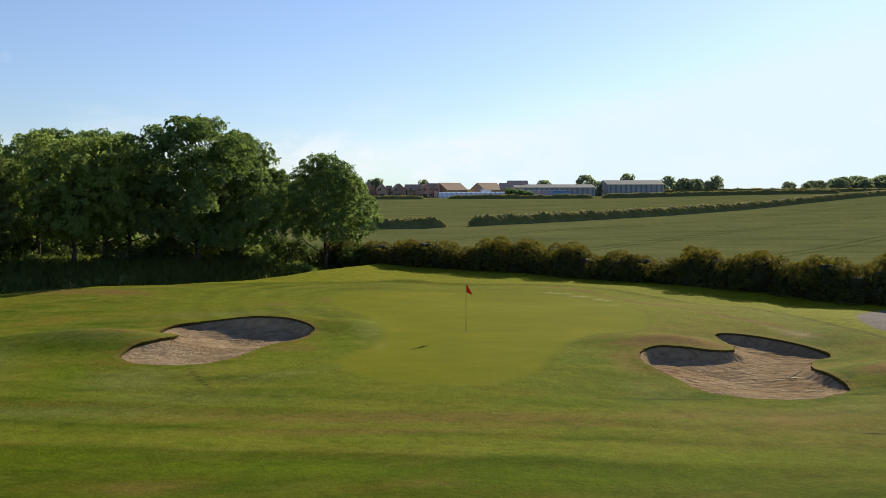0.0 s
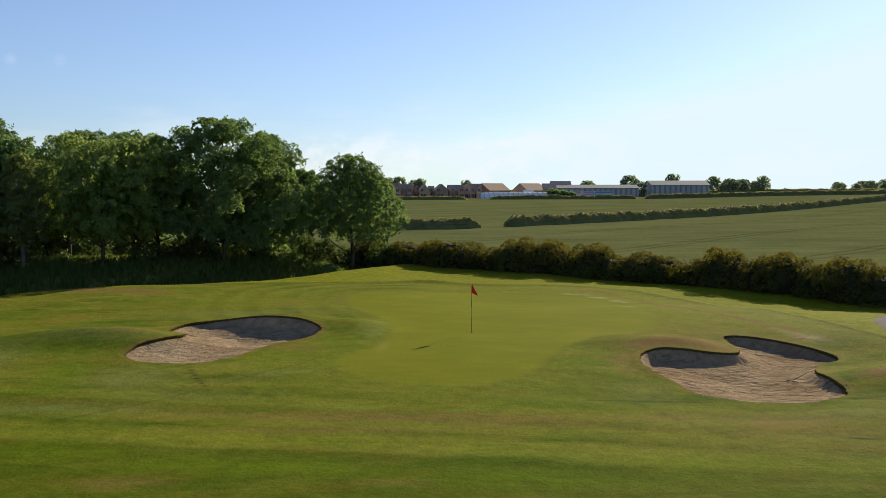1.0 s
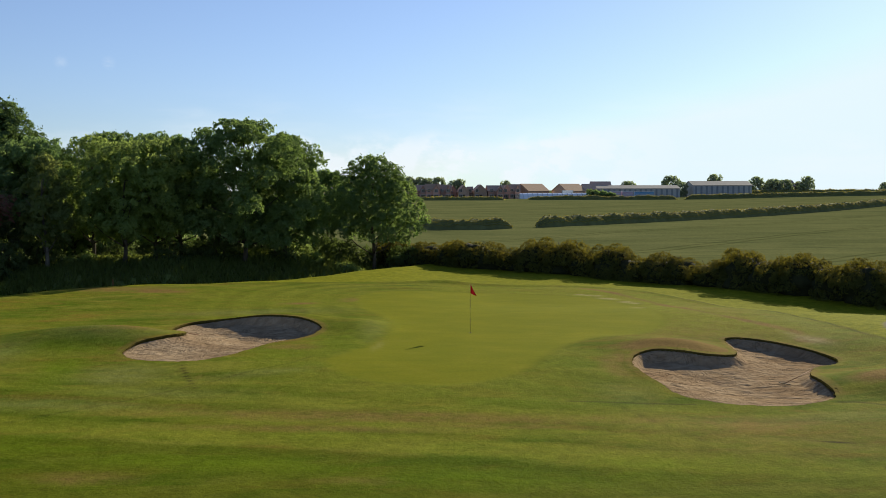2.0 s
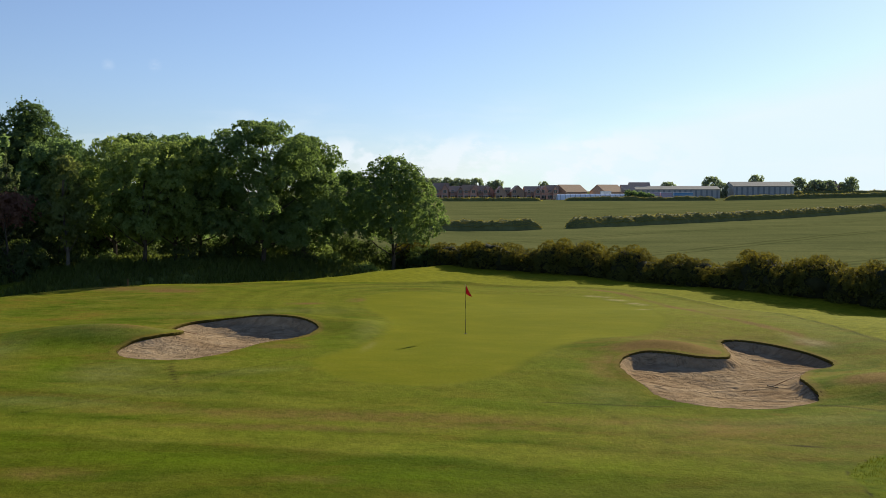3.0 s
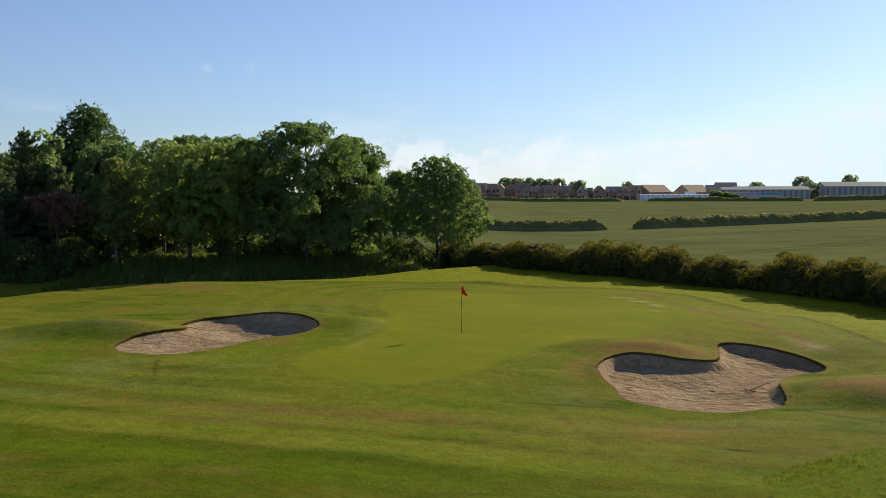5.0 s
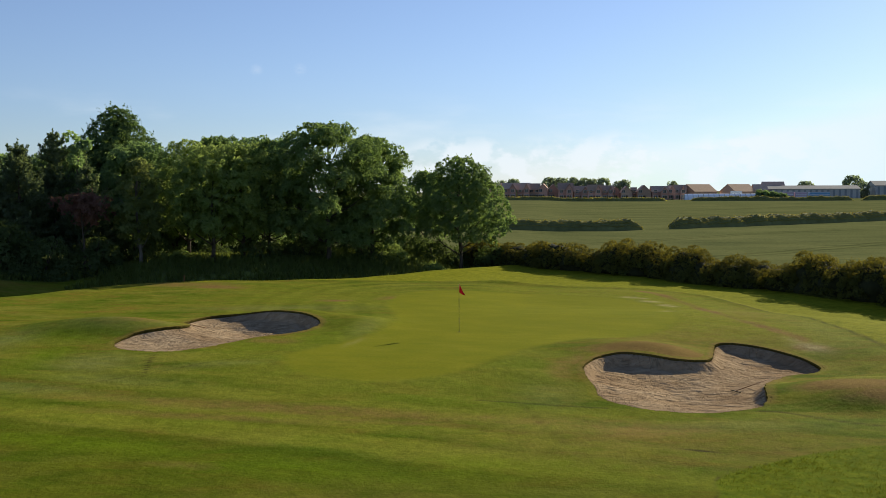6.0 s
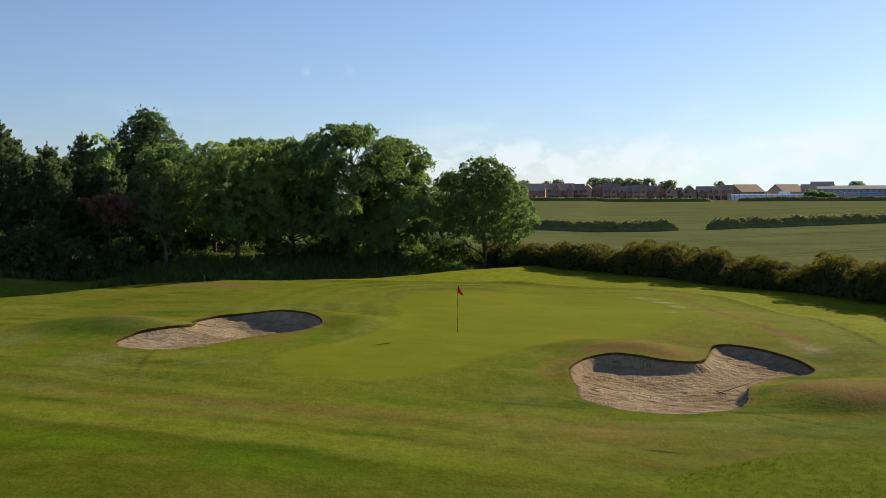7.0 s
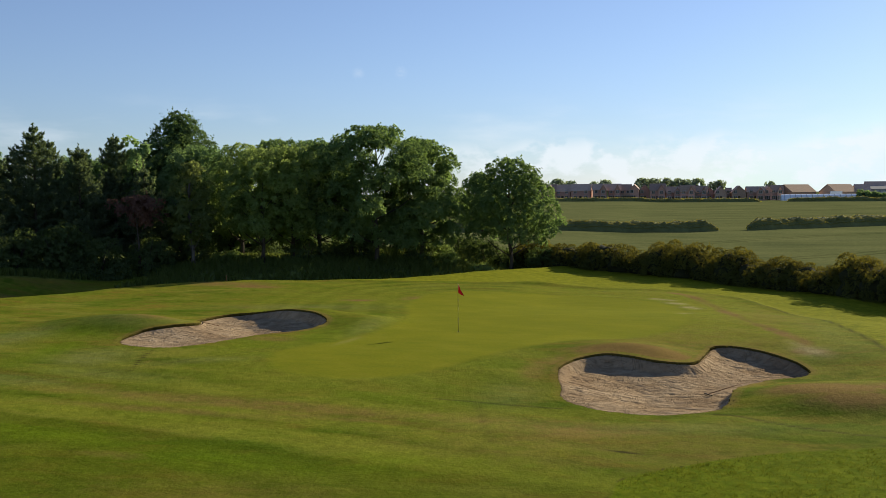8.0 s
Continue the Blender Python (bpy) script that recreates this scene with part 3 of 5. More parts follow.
def ground():
    ny, nx = ZZ.shape
    swell = np.zeros_like(ZZ)
    rr = np.random.default_rng(12)
    for wave in (1.6, 2.1, 2.7, 3.4, 4.4, 5.6, 7.0):
        q, phase = rr.uniform(0.9, 2.3), rr.uniform(0, 6.28)
        along_it, across = XX * math.cos(q) + YY * math.sin(q), -XX * math.sin(q) + YY * math.cos(q)
        swell += 0.0022 * wave * np.sin(along_it * 2 * math.pi / wave + phase + 1.3 * np.sin(across * 2 * math.pi / (wave * 2.7) + phase)) * np.sin(across / wave + 2 * phase)
    keep = (np.abs(XX) < 60) & (YY > -46) & (YY < 60)
    calm = np.zeros_like(ZZ)
    flat = 1 - 0.85 * ease((inside_loop(GREEN, XX[keep], YY[keep])[0] + 1.0) / 1.2)
    for loop in (LEFT_BUNKER, RIGHT_BUNKER):
        flat = flat * ease((-inside_loop(loop, XX[keep], YY[keep])[0] - 0.45) / 1.0)
    calm[keep] = flat * ease((50 - YY[keep]) / 8) * ease((58 - np.abs(XX[keep])) / 8)
    ZZ[:] += swell * calm
    idx = np.arange(ny * nx).reshape(ny, nx)
    faces = np.stack([idx[:-1, :-1], idx[:-1, 1:], idx[1:, 1:], idx[1:, :-1]], -1).reshape(-1, 4)
    me = mesh_of("ground", np.stack([XX, YY, ZZ], -1).reshape(-1, 3), faces, M_GROUND, True)
    x, y = XX, YY
    near = (np.abs(x) < 60) & (y > -46) & (y < 60)
    hedge = side_of(HEDGE, x, y)
    crest = side_of(CREST, x, y)
    green = np.zeros_like(x)
    gsd, _ = inside_loop(GREEN, x[near], y[near])
    green[near] = ease((gsd + 0.35) / 0.7)
    ring = np.zeros_like(x)
    rsd, _ = inside_loop(ROUGH_RING, x[near], y[near])
    ring[near] = ease((rsd + 0.08) / 0.16)
    stone = np.zeros_like(x)
    ssd, _ = inside_loop(STONE_PATCH, x[near], y[near])
    stone[near] = ease((ssd + 0.15) / 0.3)
    fr = side_of(FRINGE, x, y)
    semi = ease((fr + 0.1) / 0.4) * (1 - ease(crest / 2)) * (y > -16)
    soil = np.maximum(SOIL, 0.6 * np.exp(-(fr / 0.12) ** 2) * ease((x - 12) / 3) * (y > -6))
    soil = np.maximum(soil, 0.8 * np.exp(-(ring - 0.5) ** 2 / 0.03) * (ring > 0.02) * (x < 9.5))
    soil = np.maximum(soil, 0.55 * np.exp(-((y - np.where(x > 9, -13.7 - 0.3 * (x - 10.5), -12.75)) / 0.09) ** 2)
                      * ((x > 2.0) & (x < 6.0)))
    for line, wide, amt in (([(-15.5, -15.6), (-13.7, -14.4), (-11.6, -12.6), (-9.8, -10.5), (-7.0, -7.0), (-6.2, -5.4)], 0.08, 0.26),
                            ([(3.4, -13.0), (4.0, -15.1), (4.5, -16.6), (4.7, -17.6)], 0.10, 0.3),
                            ([(10.4, -12.9), (10.9, -13.0), (11.5, -13.5), (12.4, -14.2), (14, -15.0), (17, -15.6)], 0.10, 0.6),
                            ([(10.2, 19.4), (11.5, 14.1), (12.5, 6.6), (13.7, 2.6)], 0.14, 0.15)):
        soil = np.maximum(soil, amt * np.exp(-(side_of(line, x, y) / wide) ** 2))
    for cx, cy, s in ((-10.75, -7.2, 0.5), (-10.62, -7.75, 0.8), (-10.5, -8.2, 0.7), (-10.36, -8.5, 0.9), (-10.25, -9.0, 0.9), (-10.12, -9.3, 0.7), (-10.0, -9.65, 0.9), (-9.85, -10.1, 0.6), (-9.62, -10.7, 0.5)):
        soil = np.maximum(soil, s * mound(x, y, cx, cy, 0.10, 0.12))
    soil = np.maximum(soil, 1.3 * mound(x, y, 8.1, -17.95, 0.38, 0.085, -12)).clip(0, 1)
    # mowing bands run nearly across the approach
    v = y + 0.26 * x + 2.3 + 0.12 * np.sin(x * 0.4)
    mow_shade = ease((-17.1 - v) / 0.35) * (1 - 0.15 * ease((-19.6 - v) / 2.2)) * (1 - 0.35 * ease((x - 2) / 6))
    # mown arcs round the bunker and a collar round the putting surface
    rb = np.full_like(x, -99.0)
    rb[near], _ = inside_loop(RIGHT_BUNKER, x[near], y[near])
    arcs = 0.30 * ease((rb + 4.2) / 0.5) * (1 - ease((rb + 2.3) / 0.4)) + 0.25 * ease((rb + 1.2) / 0.5)
    mow_shade = np.maximum(mow_shade, arcs * ease((8.5 - x) / 3) * ease((y + 16.5) / 3))
    collar = np.zeros_like(x)
    collar[near] = ease((gsd + 1.5) / 0.3) * (1 - ease((gsd + 0.1) / 0.2))
    mow_shade = np.maximum(mow_shade, 0.08 * collar)
    stripes = 0.5 + 0.5 * np.tanh(3 * np.sin((v + 17.1) * 2 * math.pi / 2.3))
    pale = ease((v + 17.2) / 0.3) * (1 - ease((v + 15.7) / 0.7)) * 0.9
    pale = pale + 0.75 * stripes * ease((v + 16) / 1) * (1 - ease((v + 10.6) / 1.2)) * (1 - green)
    lane = ease((v + 16) / 1) * (1 - ease((v + 9.6) / 1.2)) * (1 - green) * (1 - 0.6 * ease((x - 3) / 4)) * ease((x + 22) / 6)
    mow_shade = np.maximum(mow_shade, 0.42 * (1 - stripes) * lane)
    mow_shade = np.maximum(mow_shade, 0.58 * ease((x - 1) / 6) * ease((-13.6 - y) / 2.5) * (1 - ease((x - 30) / 8)))
    # shaded slopes either side of the left bunker, painted as darker turf
    mow_shade = np.maximum(mow_shade, 0.48 * mound(x, y, -15.9, -3.6, 2.3, 3.0, -10))
    mow_shade = np.maximum(mow_shade, 0.30 * mound(x, y, -5.6, 2.6, 1.0, 2.4))
    pale = pale * (1 - 0.5 * ease((x - 4) / 5))
    # rings mown round the back and side of the green
    away = np.full_like(x, 99.0)
    away[near] = -gsd
    rings = (0.5 + 0.5 * np.tanh(2.5 * np.sin(away * 2 * math.pi / 1.9 + 0.4 * np.sin(x * 0.3)))) * ease(away / 1.2) * (1 - ease((away - 6.5) / 4))
    rings = rings * ease((y - 1) / 6) * ease((7 - x) / 6)
    pale = np.maximum(pale, 0.85 * rings)
    pale = np.maximum(pale, 0.9 * (1 - 0.7 * ease((y - 1) / 6) * ease((7 - x) / 6) * (1 - rings)) * (1 - ease((away - 0.8) / 4.5)) * (1 - green) * np.maximum(ease((6 - x) / 4), ease((y + 1) / 4)))
    mow_shade = np.maximum(mow_shade, 0.50 * (1 - rings) * ease(away / 1.2) * (1 - ease((away - 6.5) / 4)) * ease((y - 1) / 6) * ease((7 - x) / 6))
    apron = (1 - ease((away - 2.0) / 10.0)) * ease((y + 2.5) / 4) * ease((x + 2) / 3) * (1 - green)
    lush, grey = np.zeros_like(x), np.zeros_like(x)
    for cx, cy, sx, sy, turn, amt in ((-14.9, -7.8, 0.9, 2.6, 10, 0.9), (-16.2, -3.2, 3.0, 1.5, -12, 0.7), (-5.4, -1.8, 1.3, 3.2, 0, 0.5), (-7.2, -5.0, 1.6, 1.2, 30, 0.5), (-7.5, -19.2, 3.8, 0.8, -12, 0.8),
                                      (-1.4, -20.8, 3.0, 0.9, -12, 0.7), (3.4, -9.6, 1.2, 2.8, -10, 0.3), (3.0, -20.3, 2.0, 1.0, 0, 0.6), (-12.5, -17.4, 3.0, 0.9, -12, 0.6), (1.0, -13.0, 3.0, 0.9, -5, 0.4)):
        lush = np.maximum(lush, amt * mound(x, y, cx, cy, sx, sy, turn))
    # greyer mown turf, with pale sheen painted in round the left mound
    for cx, cy, sx, sy, turn, amt in ((-18.6, -5.0, 1.3, 3.0, 0, 0.8), (-14.6, -1.4, 3.4, 1.6, -12, 0.6), (-12.4, -8.8, 1.5, 1.7, 10, 0.75), (-14.2, -12.6, 4.5, 0.7, -8, 0.6), (-10.6, -11.3, 2.5, 0.8, -8, 0.5), (-10.5, 8.0, 4.5, 1.2, 8, 0.6),
                                      (4.2, -11.4, 1.0, 1.6, 0, 0.5), (15.6, 4.0, 1.2, 4.5, 5, 0.7), (13.4, 12.0, 1.0, 4.0, 20, 0.5), (-4.2, 0.5, 0.6, 2.6, 0, 0.5), (9.0, -15.0, 4.0, 0.8, 8, 0.5), (-7.8, -8.6, 2.0, 0.5, 25, 0.5)):
        grey = np.maximum(grey, amt * mound(x, y, cx, cy, sx, sy, turn))
    dry = DRY
    for cx, cy, sx, sy, amt in ((8.0, -4.5, 2.3, 0.9, 1.3), (5.1, -6.4, 0.4, 1.3, 0.5), (13.7, -10.7, 1.5, 0.8, 1.2), (14.3, -12.0, 1.4, 0.8, 0.75), (4.6, -7.6, 0.6, 2.2, 0.42), (16.2, -10.6, 1.5, 0.8, 0.8), (6.2, -4.6, 0.9, 0.6, 0.8), (14.4, -1.2, 0.6, 0.45, 1.2), (-19.8, 18.6, 4.0, 1.8, 0.5), (-17.3, 17.4, 1.9, 0.8, 0.75),
                                (-14.0, -1.0, 1.6, 0.7, 0.5), (-7.3, -3.4, 1.3, 0.7, 0.42), (-5.5, 13.5, 0.9, 1.2, 0.5),
                                (-8.4, 11.8, 1.2, 0.7, 0.55), (-5.3, -15.9, 5.5, 0.5, 0.36), (0, -15.9, 3.4, 0.4, 0.34), (-1.5, -14.7, 4, 0.3, 0.3), (-4.1, -20.9, 1.5, 0.45, 0.26), (-10.1, -20.4, 1.8, 0.7, 0.32), (-3.5, -14.6, 8, 0.8, 0.42), (4, -15.2, 4, 0.7, 0.35), (6.5, -15.6, 3, 1.6, 0.42),
                                (-32.0, 14.0, 2.6, 1.0, 0.55), (-34, 19.5, 5, 3.5, 0.25), (0.5, -24, 6, 3, 0.2), (-9.85, -9.6, 0.2, 1.3, 0.22), (8, -17.5, 9, 4, 0.24), (10.5, -2.0, 6.5, 8.0, 0.27), (13.5, 9.0, 3.0, 7.0, 0.25)):
        dry = np.maximum(dry, amt * mound(x, y, cx, cy, sx, sy, -6))
    track = side_of([(9.0, 22.0), (10.2, 19.4), (11.5, 14.1), (12.5, 6.6), (13.7, 2.6), (14.4, 0.5), (14.5, -1.2)], x, y)
    dry = np.maximum(dry, 0.62 * np.exp(-(track / 0.45) ** 2) * (0.75 + 0.25 * np.sin(y * 0.7)))
    dry = dry * (1 - green)
    # lifted and bleached turf beside the green, and a bare scuffed spot behind the bunker
    bare = np.zeros_like(x)
    for cx, cy, sx, sy, turn, amt in ((8.03, 17.67, 0.30, 0.34, -35, 1.0), (8.48, 17.31, 0.26, 0.34, -35, 1.0), (8.93, 17.0, 0.26, 0.34, -35, 1.0), (9.24, 15.41, 0.55, 0.42, -40, 1.2), (9.95, 13.63, 0.32, 0.42, -50, 1.1),
                                      (10.29, 13.05, 0.25, 0.4, -50, 0.9), (9.73, 9.88, 0.25, 0.4, -60, 0.9), (14.15, -0.15, 0.28, 0.8, 20, 0.5), (14.5, -1.2, 0.55, 0.9, 25, 0.95), (-3.9, -3.4, 0.16, 1.1, -8, 0.3)):
        bare = np.maximum(bare, amt * mound(x, y, cx, cy, sx, sy, turn))
    pale = pale + 0.35 * mound(x, y, -17.4, -4.6, 2.0, 3) + 0.3 * mound(x, y, -12, -9.2, 1.4, 1.6) - 0.4 * mound(x, y, -14.6, -7.4, 1.1, 3) + 1.0 * mound(x, y, -9, 13, 7, 3.5, 10) + 0.7 * mound(x, y, -14, 18, 6, 2) + 0.5 * mound(x, y, 14, 2, 2, 5)
    crop = ease((hedge - 1.0) / 1.5) * ease((y - 50) / 2 + ease((x - 5) / 3) * 40)
    open_lea = ease((-26 - x) / 3) * (1 - ease((crest - 10) / 3))
    wood = ease((crest - 4) / 4) * (1 - crop) * (1 - open_lea)
    for key, val in (("green", green), ("rough", ring), ("gravel", stone), ("semi", semi * (1 - crop)), ("soil", soil * (1 - green)), ("mow_shade", mow_shade),
                     ("pale", np.clip(pale, 0, 1)), ("dry", np.clip(dry, 0, 1)), ("crop", crop), ("wood", wood), ("apron", apron), ("lush", lush * (1 - green)), ("grey", grey * (1 - green)), ("bare", bare.clip(0, 1))):
        at = me.attributes.new(key, "FLOAT", "POINT")
        at.data.foreach_set("value", np.asarray(val, np.float32).ravel())
    ob = new("ground", me)
    return tagged(ob, "mown golf turf, rough and green crop fields", "ground", kind="structure")


ground()


def bunker(loop, form, label, rough=1.0):
    x0, y0 = loop[:, :2].min(0) - 0.3
    x1, y1 = loop[:, :2].max(0) + 0.3
    gx, gy = np.arange(x0, x1, 0.045), np.arange(y0, y1, 0.045)
    x, y = np.meshgrid(gx, gy)
    z, sd, lip = sand_level(loop, form, x, y)
    # raked furrows, steeper faces carry drag marks
    furrow = np.sin((y + 0.35 * np.sin(x * 0.8) + 0.12 * np.sin(x * 3.1)) * 11) * 0.003
    lumps = np.zeros_like(x)
    for i in range(170):
        cx, cy = rng.uniform(x0, x1), rng.uniform(y0, y1)
        lumps += rng.uniform(-0.035, 0.022) * mound(x, y, cx, cy, rng.uniform(0.15, 0.7), rng.uniform(0.06, 0.16), rng.uniform(-30, 40))
    # short scrapes and heel marks left by a rake
    for i in range(150):
        cx, cy = rng.uniform(x0, x1), rng.uniform(y0, y1)
        lumps += rng.uniform(-0.045, -0.015) * mound(x, y, cx, cy, rng.uniform(0.10, 0.38), rng.uniform(0.045, 0.07), rng.choice((-55, -35, -10, 8)) + rng.uniform(-12, 12))
    z = z + (furrow + lumps * rough) * ease(sd / 0.5)
    z = np.where(sd < 0, z - 0.04, z)
    ny, nx = z.shape
    idx = np.arange(ny * nx).reshape(ny, nx)
    faces = np.stack([idx[:-1, :-1], idx[:-1, 1:], idx[1:, 1:], idx[1:, :-1]], -1).reshape(-1, 4)
    keep = (sd > -0.16).ravel()
    faces = faces[keep[faces].all(1)]
    used = np.unique(faces)
    remap = np.zeros(ny * nx, int)
    remap[used] = np.arange(len(used))
    me = mesh_of("bunker_sand", np.stack([x, y, z], -1).reshape(-1, 3)[used], remap[faces], M_SAND, True)
    return tagged(new("bunker_sand", me), label, "sand bunker", "greenside bunkers", "structure")


bunker(LEFT_BUNKER, LEFT_FORM, "raked tan sand of a kidney-shaped greenside bunker", 0.4)
bunker(RIGHT_BUNKER, RIGHT_FORM, "raked tan sand of a forked greenside bunker")


def bunker_lip(loop, label):
    """The cut turf edge round a bunker: a rolled strip of turf that ends in a bare vertical face over the sand."""
    r = np.random.default_rng(17)
    n = len(loop) * 4
    at = np.arange(n) / 4
    i, f = at.astype(int), at % 1
    p = loop[i] * (1 - f)[:, None] + loop[(i + 1) % len(loop)] * f[:, None]
    t = np.roll(p[:, :2], -2, 0) - np.roll(p[:, :2], 2, 0)
    t = t / np.linalg.norm(t, axis=1, keepdims=True)
    inward = np.stack([-t[:, 1], t[:, 0]], 1)
    if inside_loop(loop, p[:1, 0] + inward[:1, 0] * 0.3, p[:1, 1] + inward[:1, 1] * 0.3)[0][0] < 0:
        inward = -inward
    ragged = np.convolve(np.tile(r.normal(0, 1, n), 3), np.ones(5) / 5, "same")[n:2 * n] * 0.030
    lift = 0.02 * ease(p[:, 2] / 0.2)
    rows, soil, dry = [], [], []
    deep = 0.02 + 0.20 * p[:, 2]
    for off, up, fall, dirt in ((-0.30, 0.003, 0, 0), (-0.20, 0.004, 0, 0), (-0.08, 0.004, 0, 0.0), (0.0, 0.004, 0, 0.15),
                                (0.0, 0.004, 0, 0.65), (0.004, -0.02, 0.5, 0.7), (-0.01, -0.03, 1.3, 0.7)):
        o = off + ragged * (1 if off > -0.1 else 0)
        x, y = p[:, 0] + inward[:, 0] * o, p[:, 1] + inward[:, 1] * o
        rise = lift * ease((off + 0.5) / 0.5) if off < 0 else lift
        rows.append(np.stack([x, y, land(x, y) + rise + up - deep * fall + (ragged * 0.3 if off > -0.1 else 0)], 1))
        soil.append(np.full(n, dirt))
        dry.append(0.42 * ease((off + 0.55) / 0.5) * ease(0.4 + p[:, 2] / 0.3))
    k = len(rows)
    idx = np.arange(n * k).reshape(k, n)
    nxt = np.roll(idx, -1, 1)
    faces = np.stack([idx[:-1], nxt[:-1], nxt[1:], idx[1:]], -1)
    faces = np.delete(faces, 3, 0).reshape(-1, 4)
    me = mesh_of("bunker_lip", np.concatenate(rows), faces, M_GROUND, True)
    for key, val in (("soil", soil), ("dry", dry)):
        me.attributes.new(key, "FLOAT", "POINT").data.foreach_set("value", np.concatenate(val).astype(np.float32))
    return tagged(new("bunker_lip", me), label, "turf edge", "bunker edges", "structure")


bunker_lip(LEFT_BUNKER, "cut turf lip with bare dark soil over the sand")
bunker_lip(RIGHT_BUNKER, "cut turf lip with bare dark soil over the sand")


# ---------------------------------------------------------------- foliage
def leaf_blades(centres, normals, size, r, long=1.7):
    """Small pointed leaves, one three-cornered face each."""
    n = len(centres)
    a = r.normal(size=(n, 3))
    a -= normals * (a * normals).sum(1, keepdims=True)
    a /= np.linalg.norm(a, axis=1, keepdims=True) + 1e-9
    b = np.cross(normals, a)
    s = (size * r.uniform(0.65, 1.35, n))[:, None]
    v = np.empty((n, 3, 3))
    v[:, 0] = centres + a * s * long * 0.6
    v[:, 1] = centres - a * s * long * 0.4 - b * s * 0.55
    v[:, 2] = centres - a * s * long * 0.4 + b * s * 0.55
    return v.reshape(-1, 3), np.arange(n * 3).reshape(n, 3)


def unit(v):
    return v / (np.linalg.norm(v, axis=-1, keepdims=True) + 1e-9)


def clump_seats(lobes, gap, r, low=-0.5):
    """Seats for leaf clumps, evenly strewn over the free skins of lobes (x, y, z, rx, rz): places and outward directions."""
    lobes = np.array(lobes)
    area = lobes[:, 3] * (lobes[:, 3] + lobes[:, 4]) * 2 * math.pi
    n = int(area.sum() / gap ** 2 * 2.6)
    q = lobes[r.choice(len(lobes), n, p=area / area.sum())]
    d = unit(r.normal(size=(n, 3)))
    d[:, 2] = np.where(d[:, 2] < low, -d[:, 2], d[:, 2])
    c = q[:, :3] + d * np.stack([q[:, 3], q[:, 3], q[:, 4]], 1) * r.uniform(0.86, 1.05, n)[:, None]
    free = np.ones(n, bool)
    for lobe in lobes:
        free &= (((c - lobe[:3]) / np.array([lobe[3], lobe[3], lobe[4]])) ** 2).sum(1) > 0.60
    c, d = c[free], d[free]
    kept = np.empty((len(c), 3))
    picks = []
    for i, p in enumerate(c):
        if not picks or ((kept[:len(picks)] - p) ** 2).sum(1).min() > gap * gap:
            kept[len(picks)] = p
            picks.append(i)
    return c[picks], d[picks]


def leaf_clumps(c, d, reach, per, size, r, up=0.55, long=1.8):
    """Shallow domes of leaves that shade what hangs beneath them."""
    n = len(c)
    axis = unit(d * 0.75 + r.normal(size=d.shape) * 0.25 + np.array([0, 0, up]))
    side = unit(np.cross(axis, r.normal(size=axis.shape)))
    other = np.cross(axis, side)
    rr = np.repeat(reach * r.uniform(0.65, 1.3, n), per)
    ax, si, ot, cc = (np.repeat(v, per, 0) for v in (axis, side, other, c))
    rho, th = np.sqrt(r.uniform(0, 1, n * per)), r.uniform(0, 2 * np.pi, n * per)
    out = si * np.cos(th)[:, None] + ot * np.sin(th)[:, None]
    pos = cc + out * (rr * rho)[:, None] + ax * (rr * (0.42 * (1 - rho ** 2) + r.normal(0, 0.13, n * per)))[:, None]
    pos[:, 2] -= rr * 0.12 * rho ** 2
    nrm = unit(ax * 0.9 + out * (0.55 * rho)[:, None] + r.normal(size=ax.shape) * 0.42)
    return leaf_blades(pos, nrm, np.full(n * per, size), r, long)


def sprigs(c, d, length, per, size, r, up=0.7):
    """Leafy shoot tips that stand out of the crown's outline."""
    n = len(c)
    way = unit(d * 0.7 + r.normal(size=d.shape) * 0.35 + np.array([0, 0, up]))
    t = np.tile(np.linspace(0.05, 1.0, per), n)
    ln = np.repeat(length * r.uniform(0.5, 1.3, n), per)
    pos = np.repeat(c, per, 0) + np.repeat(way, per, 0) * (t * ln)[:, None] + r.normal(size=(n * per, 3)) * (size * (1.15 - 0.75 * t))[:, None]
    nrm = unit(np.repeat(way, per, 0) * 0.4 + r.normal(size=pos.shape))
    return leaf_blades(pos, nrm, np.full(n * per, size), r)


def joined(*meshes):
    """Vertices and faces of several leaf sets in one."""
    v, f, at = [], [], 0
    for a, b in meshes:
        v.append(a)
        f.append(b + at)
        at += len(a)
    return np.concatenate(v), np.concatenate(f)


def reach_at(kind, f):
    """How wide a crown is, of its radius, at the part f of its height."""
    if kind == "spire":
        return np.minimum(1, 1.15 * np.clip(1 - f, 0, 1) ** 0.5) * (0.8 + 0.2 * np.minimum(1, f / 0.25))
    if kind == "point":
        return np.minimum(1, 1.12 * np.clip(1 - f, 0, 1) ** 0.9)
    if kind == "tall":
        return (0.55 + 0.45 * np.sin(np.pi * np.minimum(f * 0.95 + 0.12, 1))) * (1 - 0.35 * np.maximum(0, f - 0.7) / 0.3)
    return np.maximum(0, 1 - np.abs((f - 0.38) / np.where(f > 0.38, 0.64, 0.50)) ** 2.2) ** (1 / 2.2)


